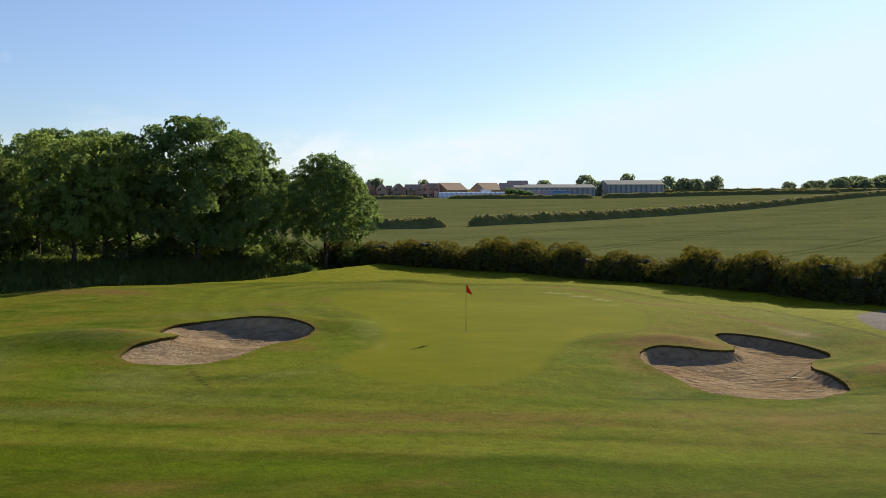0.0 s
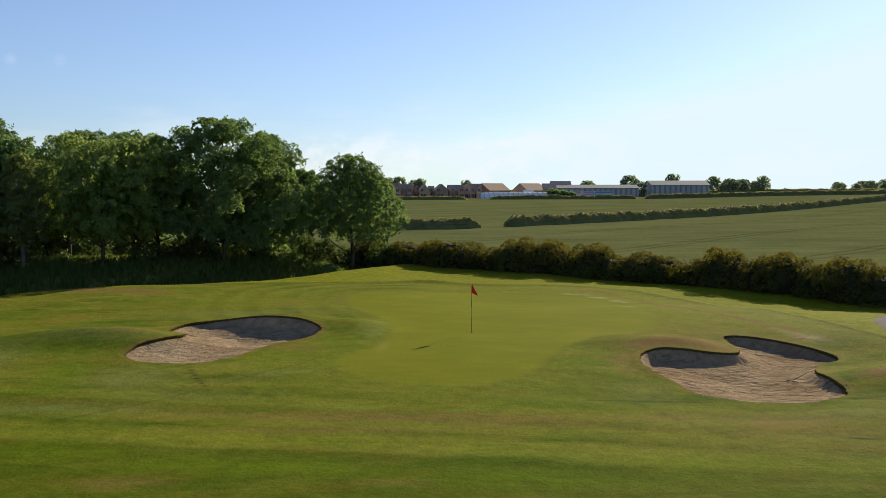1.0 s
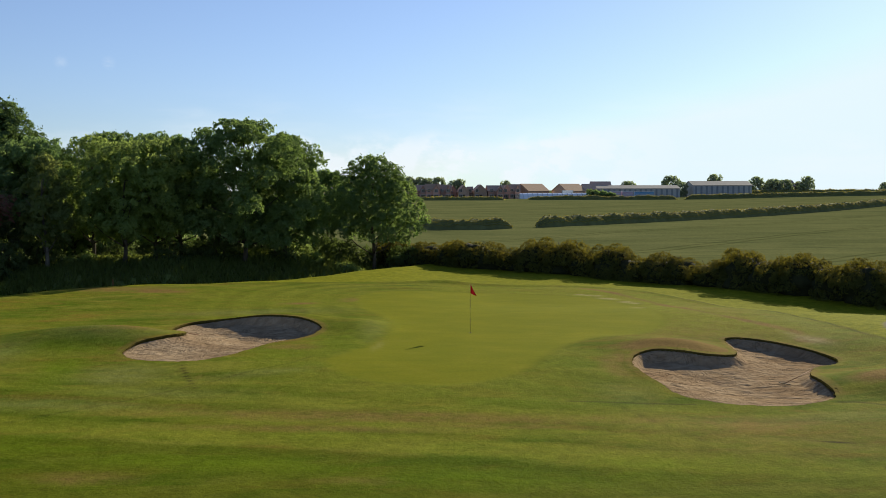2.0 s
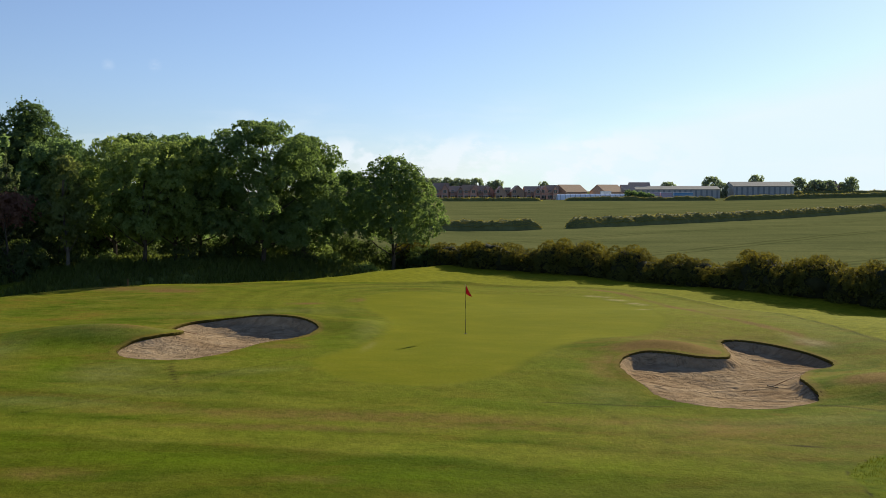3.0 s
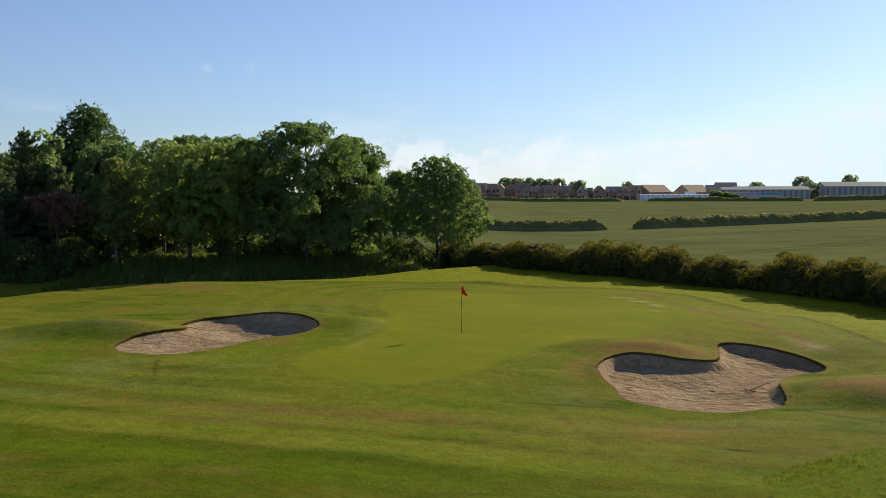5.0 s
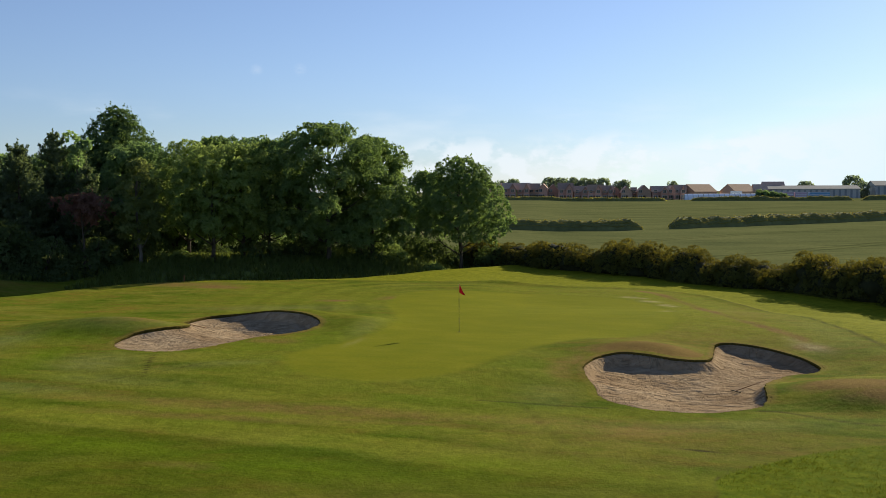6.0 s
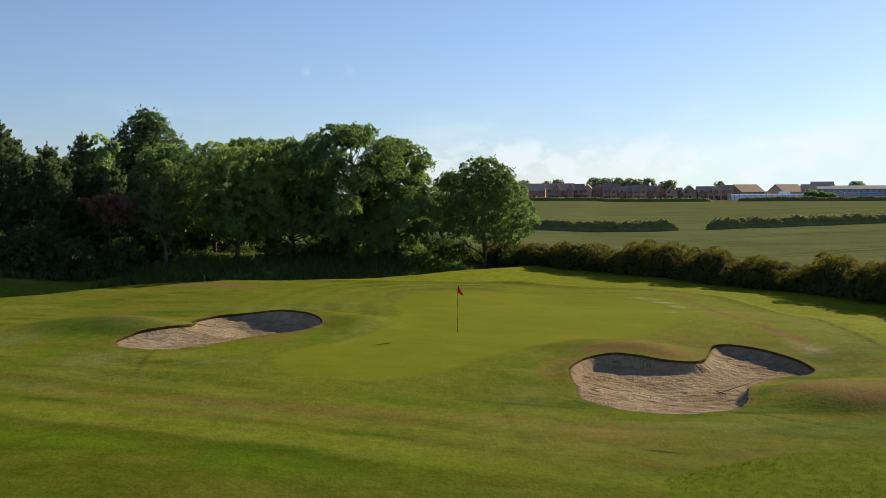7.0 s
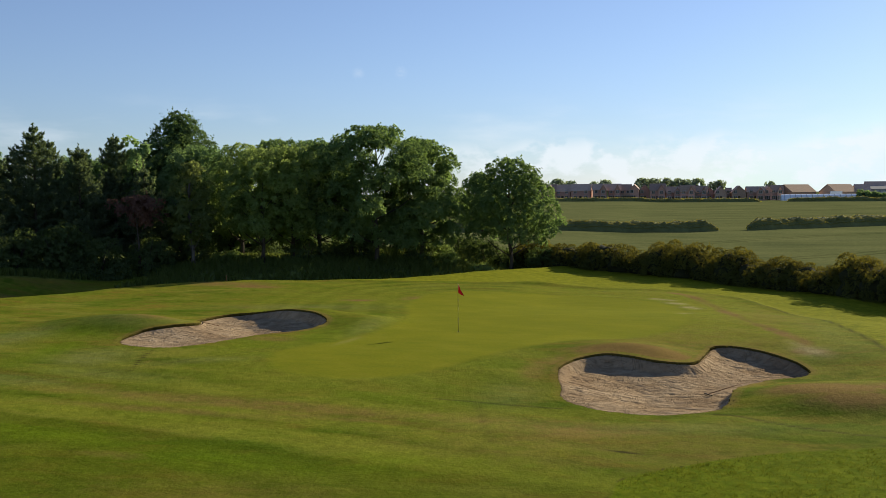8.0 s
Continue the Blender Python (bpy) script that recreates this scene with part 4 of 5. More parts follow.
def crown_lobes(kind, height, radius, foot, r, count=26):
    """The leafy heads of a crown's boughs, wound round its axis."""
    out = []
    for i in range(count):
        f = (i + r.uniform(0.1, 0.9)) / count
        z, reach = foot + (height - foot) * f, radius * 1.08 * float(reach_at(kind, np.array(f)))
        size = max(0.42, radius * r.uniform(0.20, 0.36) * (1 - (0.5 if kind == "point" else 0.25) * f))
        q, k = i * 2.4 + r.uniform(-0.5, 0.5), max(0, reach - size * 0.8) * r.uniform(0.72, 1.06)
        out.append((math.cos(q) * k, math.sin(q) * k, min(z, height - size * 0.85), size, size * r.uniform(0.62, 0.85)))
    out.append((0, 0, height - 0.2 * radius, 0.22 * radius, 0.2 * radius))
    return out


def broadleaf(name, x, y, height, radius, kind, leaf, seed, label, gap=0.58, foot=None, size=0.115, bark=None, group="woodland trees", count=44, per=66, fill=0.4):
    r = np.random.default_rng(seed)
    foot = height * 0.16 if foot is None else foot
    lobes = crown_lobes(kind, height, radius, foot, r, count)
    ob = thing(name, pose(x, y, lz(x, y) - 0.1), label, "tree", group)
    bm = bmesh.new()
    lean = r.uniform(-0.04, 0.04, 2)
    axis = [(lean[0] * h + 0.1 * math.sin(h), lean[1] * h, h) for h in np.linspace(0, height * 0.86, 8)]
    base = 0.014 * height + 0.04
    tube(bm, axis, [base * (1.25 if i == 0 else 1) * (1 - 0.88 * i / 7) for i in range(8)], 8)
    for q in lobes[::2]:
        h = max(0.16 * height, q[2] - 0.28 * height * r.uniform(0.5, 1))
        a = Vector((lean[0] * h, lean[1] * h, h))
        e = Vector(q[:3])
        mid = (a + e) / 2 + Vector((0, 0, -0.05 * height + 0.3))
        rad = base * 0.42 * (1 - 0.6 * h / height)
        tube(bm, [a, mid, e], [rad, rad * 0.65, rad * 0.2], 5)
    part("trunk", bm, bark or M_BARK, ob, smooth=True)
    c, d = clump_seats(lobes, gap, r)
    pick = r.uniform(size=len(c)) < (0.55 if kind == "point" else 0.4)
    inner = r.integers(0, len(lobes), int(len(c) * fill))
    at = np.array(lobes)[inner, :3] * np.array([0.8, 0.8, 0.97]) + r.normal(size=(len(inner), 3)) * 0.25
    leaves = joined(leaf_clumps(c, d, gap * 0.78, per, size, r, 0.8 if kind == "point" else 0.55),
                    leaf_clumps(at, unit(r.normal(size=at.shape)), gap * 0.95, per // 2, size * 1.9, r),
                    sprigs(c[pick], d[pick], gap * (1.25 if kind == "point" else 0.8), 12, size * 0.9, r, 1.1 if kind == "point" else 0.6))
    part("crown", mesh_of("crown", *leaves, leaf), None, ob)
    return ob


def conifer(x, y, height, radius, seed, label):
    r = np.random.default_rng(seed)
    ob = thing("pine_tree", pose(x, y, lz(x, y) - 0.1), label, "tree", "woodland conifers")
    bm = bmesh.new()
    tube(bm, [(0, 0, 0), (0.05, 0, height * 0.5), (0, 0.04, height)], [0.17, 0.1, 0.02], 7)
    pos, nrm = [], []

    def spray(a, b, n, wide):
        t = r.uniform(0.05, 1.0, n)
        pos.append(a + t[:, None] * (b - a) + r.normal(size=(n, 3)) * wide * (1.15 - t)[:, None])
        nrm.append(unit(r.normal(size=(n, 3))))

    z = height * 0.12
    while z < height - 0.3:
        f = z / height
        reach = (radius * (1 - f) ** 0.7 + 0.12) * r.uniform(0.7, 1.2)
        for j in range(6):
            q = 2 * math.pi * (j + r.uniform(0, 0.8)) / 6
            d = np.array([math.cos(q), math.sin(q), 0])
            a = np.array([0, 0, z])
            k = reach * r.uniform(0.7, 1.15)
            mid = a + d * k * 0.6 + np.array([0, 0, k * (0.10 + 0.3 * f)])
            tip = mid + d * k * 0.42 + np.array([0, 0, k * (0.22 + 0.45 * f)])
            tube(bm, [tuple(a), tuple(mid), tuple(tip)], [0.03, 0.02, 0.008], 4)
            spray(a + (mid - a) * 0.35, mid, int(14 + 52 * k), 0.06 + 0.08 * min(1, k))
            spray(mid, tip, int(14 + 44 * k), 0.05 + 0.08 * min(1, k))
            for s in (-1, 1):
                side = np.array([-d[1], d[0], 0.35]) * s
                side[2] = 0.35
                spray(mid, mid + (d * 0.6 + side) * k * 0.38, int(8 + 34 * k), 0.04 + 0.07 * min(1, k))
        z += r.uniform(0.55, 0.85)
    spray(np.array([0, 0, height - 1.2]), np.array([0, 0, height + 0.35]), 70, 0.08)
    part("trunk", bm, M_BARK, ob, smooth=True)
    pos, nrm = np.concatenate(pos), np.concatenate(nrm)
    v, f = leaf_blades(pos, nrm, np.full(len(pos), 0.075), r, 3.4)
    part("crown", mesh_of("crown", v, f, M_NEEDLE), None, ob)
    return ob


def bush(name, x, y, height, radius, leaf, seed, label, group, gap=0.5, size=0.10, category="shrub", core=False, per=44):
    r = np.random.default_rng(seed)
    ob = thing(name, pose(x, y, lz(x, y) - 0.05), label, category, group)
    lobes = []
    for i in range(16):
        q, k = r.uniform(0, 2 * math.pi), radius * math.sqrt(r.uniform(0, 1)) * 0.75
        s = radius * r.uniform(0.30, 0.48)
        lobes.append((math.cos(q) * k, math.sin(q) * k, (r.uniform(0.3, 1) if i > 3 else 0.12) * max(0.2, height - s * 0.9) * (1 - 0.32 * (k / (0.75 * radius)) ** 2), s, s * 0.9))
    # added solid core, dark as inner shade, keeps sun from leaking through
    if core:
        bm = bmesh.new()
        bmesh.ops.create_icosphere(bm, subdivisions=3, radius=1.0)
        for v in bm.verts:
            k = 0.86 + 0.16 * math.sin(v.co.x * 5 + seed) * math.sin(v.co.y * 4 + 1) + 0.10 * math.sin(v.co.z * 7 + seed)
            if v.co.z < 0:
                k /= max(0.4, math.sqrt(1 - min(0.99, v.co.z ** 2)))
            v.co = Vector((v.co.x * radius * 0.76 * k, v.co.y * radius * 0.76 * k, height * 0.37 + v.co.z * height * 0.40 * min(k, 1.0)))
        part("shade_core", bm, M_HEDGE_IN, ob, smooth=True)
    for i in range(5):
        q = r.uniform(0, 2 * math.pi)
        bm = bmesh.new()
        tube(bm, [(0.12 * math.cos(q), 0.12 * math.sin(q), 0), (0.3 * radius * math.cos(q), 0.3 * radius * math.sin(q), height * 0.45),
                  (0.6 * radius * math.cos(q), 0.6 * radius * math.sin(q), height * 0.8)], [0.05, 0.035, 0.012], 5)
        part("stem", bm, M_BARK, ob)
    c, d = clump_seats(lobes, gap, r, -0.3)
    pick = r.uniform(size=len(c)) < 0.3
    v, f = joined(leaf_clumps(c, d, gap * 0.8, per, size, r, 0.5), leaf_clumps(c[::2] * np.array([0.8, 0.8, 0.86]), d[::2], gap, 12, size * 2.4, r), sprigs(c[pick], d[pick], gap * 1.1, 9, size * 0.85, r, 0.9))
    part("foliage", mesh_of("foliage", v, f, leaf), None, ob)
    return ob


# the wood beside the course
broadleaf("ash_tree", -5.1, 45.3, 10.27, 4.2, "spire", M_LEAF_ASH, 11, "young green ash with a pointed crown, at the wood's end", 0.58, 3.2, count=54, fill=0.1)
broadleaf("sycamore_tree", -15.2, 37.6, 11.47, 5.0, "round", M_LEAF_ASH, 12, "large spreading sycamore with a gappy green crown", 0.58, 2.2, count=36, fill=0.2)
broadleaf("sycamore_tree", -12.6, 42.4, 10.4, 3.8, "round", M_LEAF_ASH, 13, "dense green sycamore standing against its larger neighbour", 0.58, 1.8, count=48, fill=0.3)
broadleaf("sycamore_tree", -20.2, 37.5, 9.7, 3.4, "tall", M_LEAF_ASH, 14, "green sycamore in the shaded wood edge", 0.58, 2.5, count=32, fill=0.1)
broadleaf("maple_tree", -23.4, 33.0, 9.17, 3.4, "tall", M_LEAF_LIGHT, 15, "light green maple with sunlit outer leaves", 0.58, 2.5, count=32, fill=0.1)
broadleaf("maple_tree", -26.6, 36.0, 9.8, 3.2, "tall", M_LEAF_LIGHT, 16, "mid-green maple crowded among other trees", 0.58, 2.5, count=32, fill=0.1)
broadleaf("sycamore_tree", -24.2, 48.5, 11.27, 4.2, "round", M_LEAF_DEEP, 17, "tall dark sycamore behind the wood edge", 0.58)
broadleaf("sycamore_tree", -28.4, 48.9, 11.4, 3.6, "round", M_LEAF_ASH, 18, "green sycamore behind the wood edge", 0.58)
broadleaf("poplar_tree", -36.0, 43.5, 13.8, 8.0, "point", M_LEAF_POPLAR, 19, "tall dark poplar rising over the wood", 0.58, 2.5, count=80)
broadleaf("birch_tree", -28.2, 30.4, 8.27, 2.0, "tall", M_LEAF_TAN, 20, "sparse brownish birch with a pale bare trunk", 0.58, 2.6, 0.13, M_PALEBARK, count=24)
broadleaf("plum_tree", -31.6, 28.0, 6.21, 2.0, "round", M_LEAF_PLUM, 21, "small purple-leaved plum in the wood edge", 0.58, 4.4, 0.11, count=12)
broadleaf("whitebeam_tree", -34.6, 33.2, 10.7, 1.3, "tall", M_LEAF_DEEP, 22, "slender pale-leaved whitebeam between the pines", 0.58, 2.0, 0.13, count=26)
for i, (x, y, h, w) in enumerate(((-39.6, 26.6, 11.5, 3.2), (-37.0, 28.6, 10.0, 2.9), (-36.2, 32.4, 11.0, 2.9), (-41.5, 23.0, 9.2, 3.0), (-33.0, 31.5, 8.8, 2.6),
                                  (-44.5, 27.5, 10.4, 3.1), (-42.0, 32.0, 10.6, 3.1), (-45.6, 22.4, 8.6, 3.0), (-48.2, 26.0, 10.4, 3.2), (-43.5, 29.5, 9.8, 3.2), (-47.5, 30.5, 10.2, 3.2))):
    conifer(x, y, h, w, 40 + i, "dark green pine with a ragged spiky top")
broadleaf("maple_tree", -31.6, 38.5, 10.39, 3.4, "round", M_LEAF_DEEP, 25, "dark green maple behind the birch", 0.58)
broadleaf("maple_tree", -21.6, 35.0, 9.37, 3.0, "round", M_LEAF_LIGHT, 26, "light green maple at the wood edge", 0.58, 2.5, count=32, fill=0.1)
broadleaf("ash_tree", -10.0, 57, 7.79, 2.4, "round", M_LEAF_ASH, 28, "small green ash between two larger trees", 0.58, 2.6)
broadleaf("alder_tree", -39.5, 35.5, 9.2, 3.2, "round", M_LEAF_DEEP, 27, "dark alder behind the pines", 0.58, 1.8)
filler = broadleaf("sycamore_tree", -41, 45, 10.2, 3.9, "round", M_LEAF_DEEP, 23, "shaded dark sycamore deep in the wood", 0.95, None, 0.18)
for i, (x, y, s) in enumerate(((-46, 42, 0.95), (-50, 33, 0.95), (-47, 21, 0.9), (-53, 24, 1.0),
                               (-30, 41, 0.86), (-38, 38, 0.92), (-56, 14, 0.95), (-60, 34, 1.0), (-64, 22, 1.0))):
    copy_thing(filler, pose(x, y, lz(x, y) - 0.1, 0, 0, 67 * i) @ Matrix.Diagonal((s, s, s, 1)))
r = np.random.default_rng(5)
for i, (x, y, h, w) in enumerate(((-12.8, 41.5, 1.6, 1.5), (-17.5, 39, 2.6, 2.0), (-20.5, 35.6, 2.0, 1.6), (-31.0, 28.3, 3.4, 2.0), (-33.6, 25.6, 3.6, 2.2),
                                  (-36.2, 24.6, 4.0, 2.4), (-38.8, 22.6, 3.8, 2.4), (-41.6, 20.4, 3.8, 2.5), (-44.6, 17.6, 4.0, 2.6), (-30.0, 33, 3.4, 2.2),
                                  (-25.5, 38.5, 1.5, 1.6), (-21.5, 41.5, 1.7, 2.0), (-14.5, 46, 1.8, 2.0), (-2.2, 46.8, 2.6, 1.8), (-8.2, 48.4, 1.9, 1.8), (-10.8, 49.6, 2.1, 1.9), (-6.2, 48.4, 1.8, 1.7),
                                  (-34.5, 36, 3.4, 2.4), (-29.4, 44, 3.2, 2.4), (-19, 46, 1.8, 2.2), (-24.5, 43.5, 1.7, 2.2), (-39, 31, 3.4, 2.4))):
    bush("bramble_shrub", x, y, h, w, M_LEAF_BRAMBLE, 70 + i, "dark shaded undergrowth shrub beneath the trees", "woodland undergrowth", 0.5, 0.088)
for i, (x, y, h, w) in enumerate(((-10.8, 43.6, 0.9, 1.2), (-26.9, 33.9, 0.9, 1.3), (-7.4, 42.6, 0.9, 1.0), (-18.6, 40.4, 1.0, 1.2), (-12.2, 45.5, 1.5, 1.6))):
    bush("elder_shrub", x, y, h, w, M_LEAF_LIGHT, 110 + i, "bright green low shrub lit at the wood edge", "sunlit edge shrubs", 0.4, 0.10)


def grass_tufts(name, centres, height, leaf, seed, label, blades=7):
    r = np.random.default_rng(seed)
    c = np.repeat(centres, blades, 0)
    n = len(c)
    q = r.uniform(0, 2 * math.pi, n)
    lean = r.uniform(0.05, 0.5, n)
    h = height * r.uniform(0.5, 1.25, n)
    foot = c + np.stack([r.normal(0, 0.05, n), r.normal(0, 0.05, n), np.full(n, -0.02)], 1)
    d = np.stack([np.cos(q), np.sin(q), np.zeros(n)], 1)
    wide = np.stack([-np.sin(q), np.cos(q), np.zeros(n)], 1) * (0.005 + 0.022 * h)[:, None]
    mid = foot + d * (lean * h * 0.3)[:, None] + np.stack([np.zeros(n), np.zeros(n), h * 0.6], 1)
    tip = foot + d * (lean * h)[:, None] + np.stack([np.zeros(n), np.zeros(n), h], 1)
    v = np.stack([foot - wide, foot + wide, mid + wide * 0.8, tip, mid - wide * 0.8], 1).reshape(-1, 3)
    f = np.arange(n * 5).reshape(n, 5)
    ob = new(name, mesh_of(name, v, f, leaf))
    return tagged(ob, label, "grass", kind="stuff")


# long grass between the crest and the trees
n = 15000
u = np.random.default_rng(3).uniform(size=(n, 3))
gx = -46 + u[:, 0] * 46
gy = 12 + u[:, 1] * 36
dc = side_of(CREST, gx, gy)
ok = (dc > np.where(gx < -17, 5.6, 4.2)) & (dc < 17) & ((gx > -29) | (dc > 11))
gx, gy = gx[ok], gy[ok]
grass_tufts("long_grass", np.stack([gx, gy, land(gx, gy)], 1), 0.55, M_TALLGRASS, 4, "long unmown grass under the trees", 8)

# short shaggy grass along the bunker edges
lx, ly = [], []
for seed, loop in ((31, LEFT_BUNKER), (32, RIGHT_BUNKER)):
    u = np.random.default_rng(seed).uniform(size=(30000, 3))
    px, py = loop[:, 0].min() - 1 + u[:, 0] * (np.ptp(loop[:, 0]) + 2), loop[:, 1].min() - 1 + u[:, 1] * (np.ptp(loop[:, 1]) + 2)
    sd, lip = inside_loop(loop, px, py, True)
    ok = (sd < -0.03) & (sd > -0.5) & (u[:, 2] < ease(0.3 + lip / 0.3) * ease((0.55 + sd) / 0.4))
    lx.append(px[ok])
    ly.append(py[ok])
gx, gy = np.concatenate(lx), np.concatenate(ly)
grass_tufts("bank_grass", np.stack([gx, gy, land(gx, gy)], 1), 0.030, M_LIPGRASS, 9, "short shaggy half-dry grass on the bunker edges", 5)

# coarse tufts in the rough
u = np.random.default_rng(8).uniform(size=(9000, 2))
gx, gy = 8 + u[:, 0] * 14, -27 + u[:, 1] * 11
ok = inside_loop(ROUGH_RING, gx, gy)[0] > 0.05
gx, gy = gx[ok], gy[ok]
grass_tufts("rough_grass", np.stack([gx, gy, land(gx, gy)], 1), 0.055, M_ROUGHGRASS, 9, "coarse green rough grass left unmown", 6)

# ---------------------------------------------------------------- hedges
def along(line, step):
    out, carry = [], 0.0
    for (ax, ay), (bx, by) in zip(line, line[1:]):
        ln = math.hypot(bx - ax, by - ay)
        s = carry
        while s < ln:
            out.append((ax + (bx - ax) * s / ln, ay + (by - ay) * s / ln))
            s += step
        carry = s - ln
    return out


r = np.random.default_rng(31)
kinds = []
for i, (x, y) in enumerate(along(HEDGE, 2.3)[:34]):
    h = 2.75 + 0.16 * math.sin(i * 1.9) + 0.2 * math.sin(i * 0.8 + 2) + r.uniform(-0.45, 0.4)
    x, y = x + r.uniform(-0.2, 0.2), y + r.uniform(-0.2, 0.2)
    if len(kinds) < 12:
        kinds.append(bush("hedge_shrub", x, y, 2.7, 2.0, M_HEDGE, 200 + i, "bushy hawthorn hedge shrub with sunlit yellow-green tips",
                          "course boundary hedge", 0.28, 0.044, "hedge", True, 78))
        kinds[-1].scale = (1, 1, h / 2.7)
    else:
        k = r.uniform(0.92, 1.15)
        copy_thing(kinds[int(r.integers(12))], pose(x, y, lz(x, y) - 0.05, 0, 0, r.uniform(0, 360)) @ Matrix.Diagonal((k, k, 1, 1)))


def far_hedge(line, height, width, step, size, seed, label, jag=0.3):
    """A field hedge: a lumpy body under a skin of leaves."""
    r = np.random.default_rng(seed)
    pts = np.array(along(line, step))
    t = unit(np.gradient(pts, axis=0))
    nrm = np.stack([-t[:, 1], t[:, 0]], 1)
    z = land(pts[:, 0], pts[:, 1])
    run = np.arange(len(pts)) * step
    hh = height * (1 + jag * 0.5 * (np.sin(run * 0.21 + seed) * 0.5 + np.sin(run * 0.57) * 0.4 + np.sin(run * 1.9 + 1) * 0.25 + r.uniform(-0.3, 0.3, len(pts))))
    ends = np.minimum(1, np.minimum(run, run[-1] - run) / (1.5 * height) + 0.0006) ** 0.5
    hh = hh * ends
    ob = thing("field_hedge", Matrix.Identity(4), label, "hedge", "field hedges", "structure")
    k = 11
    rows = []
    for j in range(k):
        q = math.pi * j / (k - 1)
        bump = 1 + 0.16 * np.sin(run * 1.3 + 3 * q + seed) * np.sin(run * 0.6 + q) + r.uniform(-0.10, 0.10, len(pts))
        w = -math.copysign(abs(math.cos(q)) ** 0.55, math.cos(q)) * width * 0.46
        rows.append(np.concatenate([pts + nrm * (w * bump * ends)[:, None], (z - 0.1 + 0.93 * hh * abs(math.sin(q)) ** 0.6 * bump)[:, None]], 1))
    v = np.stack(rows, 1)
    m = len(pts)
    idx = np.arange(m * k).reshape(m, k)
    f = np.stack([idx[:-1, :-1], idx[1:, :-1], idx[1:, 1:], idx[:-1, 1:]], -1).reshape(-1, 4)
    part("hedge_body", mesh_of("hedge_body", v.reshape(-1, 3), f, M_HEDGE_HAZEIN, True), None, ob)
    n = int(len(pts) * step * (2 * height + width) / (size * size) * 0.7)
    i = r.integers(0, m, n)
    j = r.integers(1, k - 1, n)
    c = v[i, j] + r.normal(size=(n, 3)) * size * 0.45
    c[:, :2] += t[i] * r.uniform(-step, step, n)[:, None] * 0.5
    q = np.pi * j / (k - 1)
    nn = unit(np.concatenate([-nrm[i] * np.cos(q)[:, None], np.sin(q)[:, None] + 0.3], 1) + r.normal(size=(n, 3)) * 0.45)
    vv, ff = leaf_blades(c, nn, np.full(n, size), r, 1.4)
    part("hedge_leaves", mesh_of("hedge_leaves", vv, ff, M_HEDGE_HAZE), None, ob)
    return ob


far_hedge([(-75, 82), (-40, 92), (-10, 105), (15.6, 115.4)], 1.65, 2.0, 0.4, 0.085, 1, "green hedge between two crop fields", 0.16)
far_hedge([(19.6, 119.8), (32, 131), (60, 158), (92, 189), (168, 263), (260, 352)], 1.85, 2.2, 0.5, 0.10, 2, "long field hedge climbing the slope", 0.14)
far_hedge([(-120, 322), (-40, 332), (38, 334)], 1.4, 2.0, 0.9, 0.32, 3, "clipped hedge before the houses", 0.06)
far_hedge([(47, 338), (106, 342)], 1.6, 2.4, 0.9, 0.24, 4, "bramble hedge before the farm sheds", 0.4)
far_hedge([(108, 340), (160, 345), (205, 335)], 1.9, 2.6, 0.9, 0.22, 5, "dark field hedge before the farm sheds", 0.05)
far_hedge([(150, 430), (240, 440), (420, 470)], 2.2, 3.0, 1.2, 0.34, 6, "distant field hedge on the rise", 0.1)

# ---------------------------------------------------------------- flagstick, rake and stakes
def flagstick():
    ob = thing("flagstick", pose(0, 0, lz(0, 0)), "golf flagstick with a limp red flag in the green", "flagstick")
    zs = [-0.02, 0.63, 1.09, 1.47, 2.13]
    for i in range(4):
        bm = bmesh.new()
        tube(bm, [(0, 0, zs[i]), (0, 0, zs[i + 1])], [0.011, 0.011], 10)
        part("pole_band", bm, (M_POLE_DARK, M_POLE_PALE)[i % 2], ob, ("dark pole section", "pale yellow pole section")[i % 2], True)
    # cloth: hangs in folds from the pole
    def cloth(p, q):
        top, bot = 2.12 - 0.26 * p, 1.74 - 0.14 * p
        out = 0.27 * p * (0.45 + 0.55 * q) - 0.05 * math.sin(math.pi * p) * q
        return 0.015 + out, -0.016 - 0.04 * p - 0.035 * math.sin(p * 9 + q * 1.5) * p ** 0.5, top + (bot - top) * q

    def sheet(p0, p1, q0, q1, nu, nv, lift):
        v, f = [], []
        for a in range(nu + 1):
            for b in range(nv + 1):
                x, y, z = cloth(p0 + (p1 - p0) * a / nu, q0 + (q1 - q0) * b / nv)
                v.append((x, y - lift, z))
        for a in range(nu):
            for b in range(nv):
                i = a * (nv + 1) + b
                f.append((i, i + 1, i + nv + 2, i + nv + 1))
        return v, f

    part("flag", mesh_of("flag", *sheet(0, 1, 0, 1, 14, 12, 0), M_FLAG, True), None, ob, "limp red cloth flag")
    # flat dark disc on the turf stands for the shaded hole
    bm = bmesh.new()
    bmesh.ops.create_circle(bm, cap_ends=True, radius=0.075, segments=20, matrix=Matrix.Translation((0, 0, 0.006)))
    part("hole_shade_disc", bm, M_HOLE_DARK, ob, "flat dark disc for the shaded hole")
    return ob


flagstick()


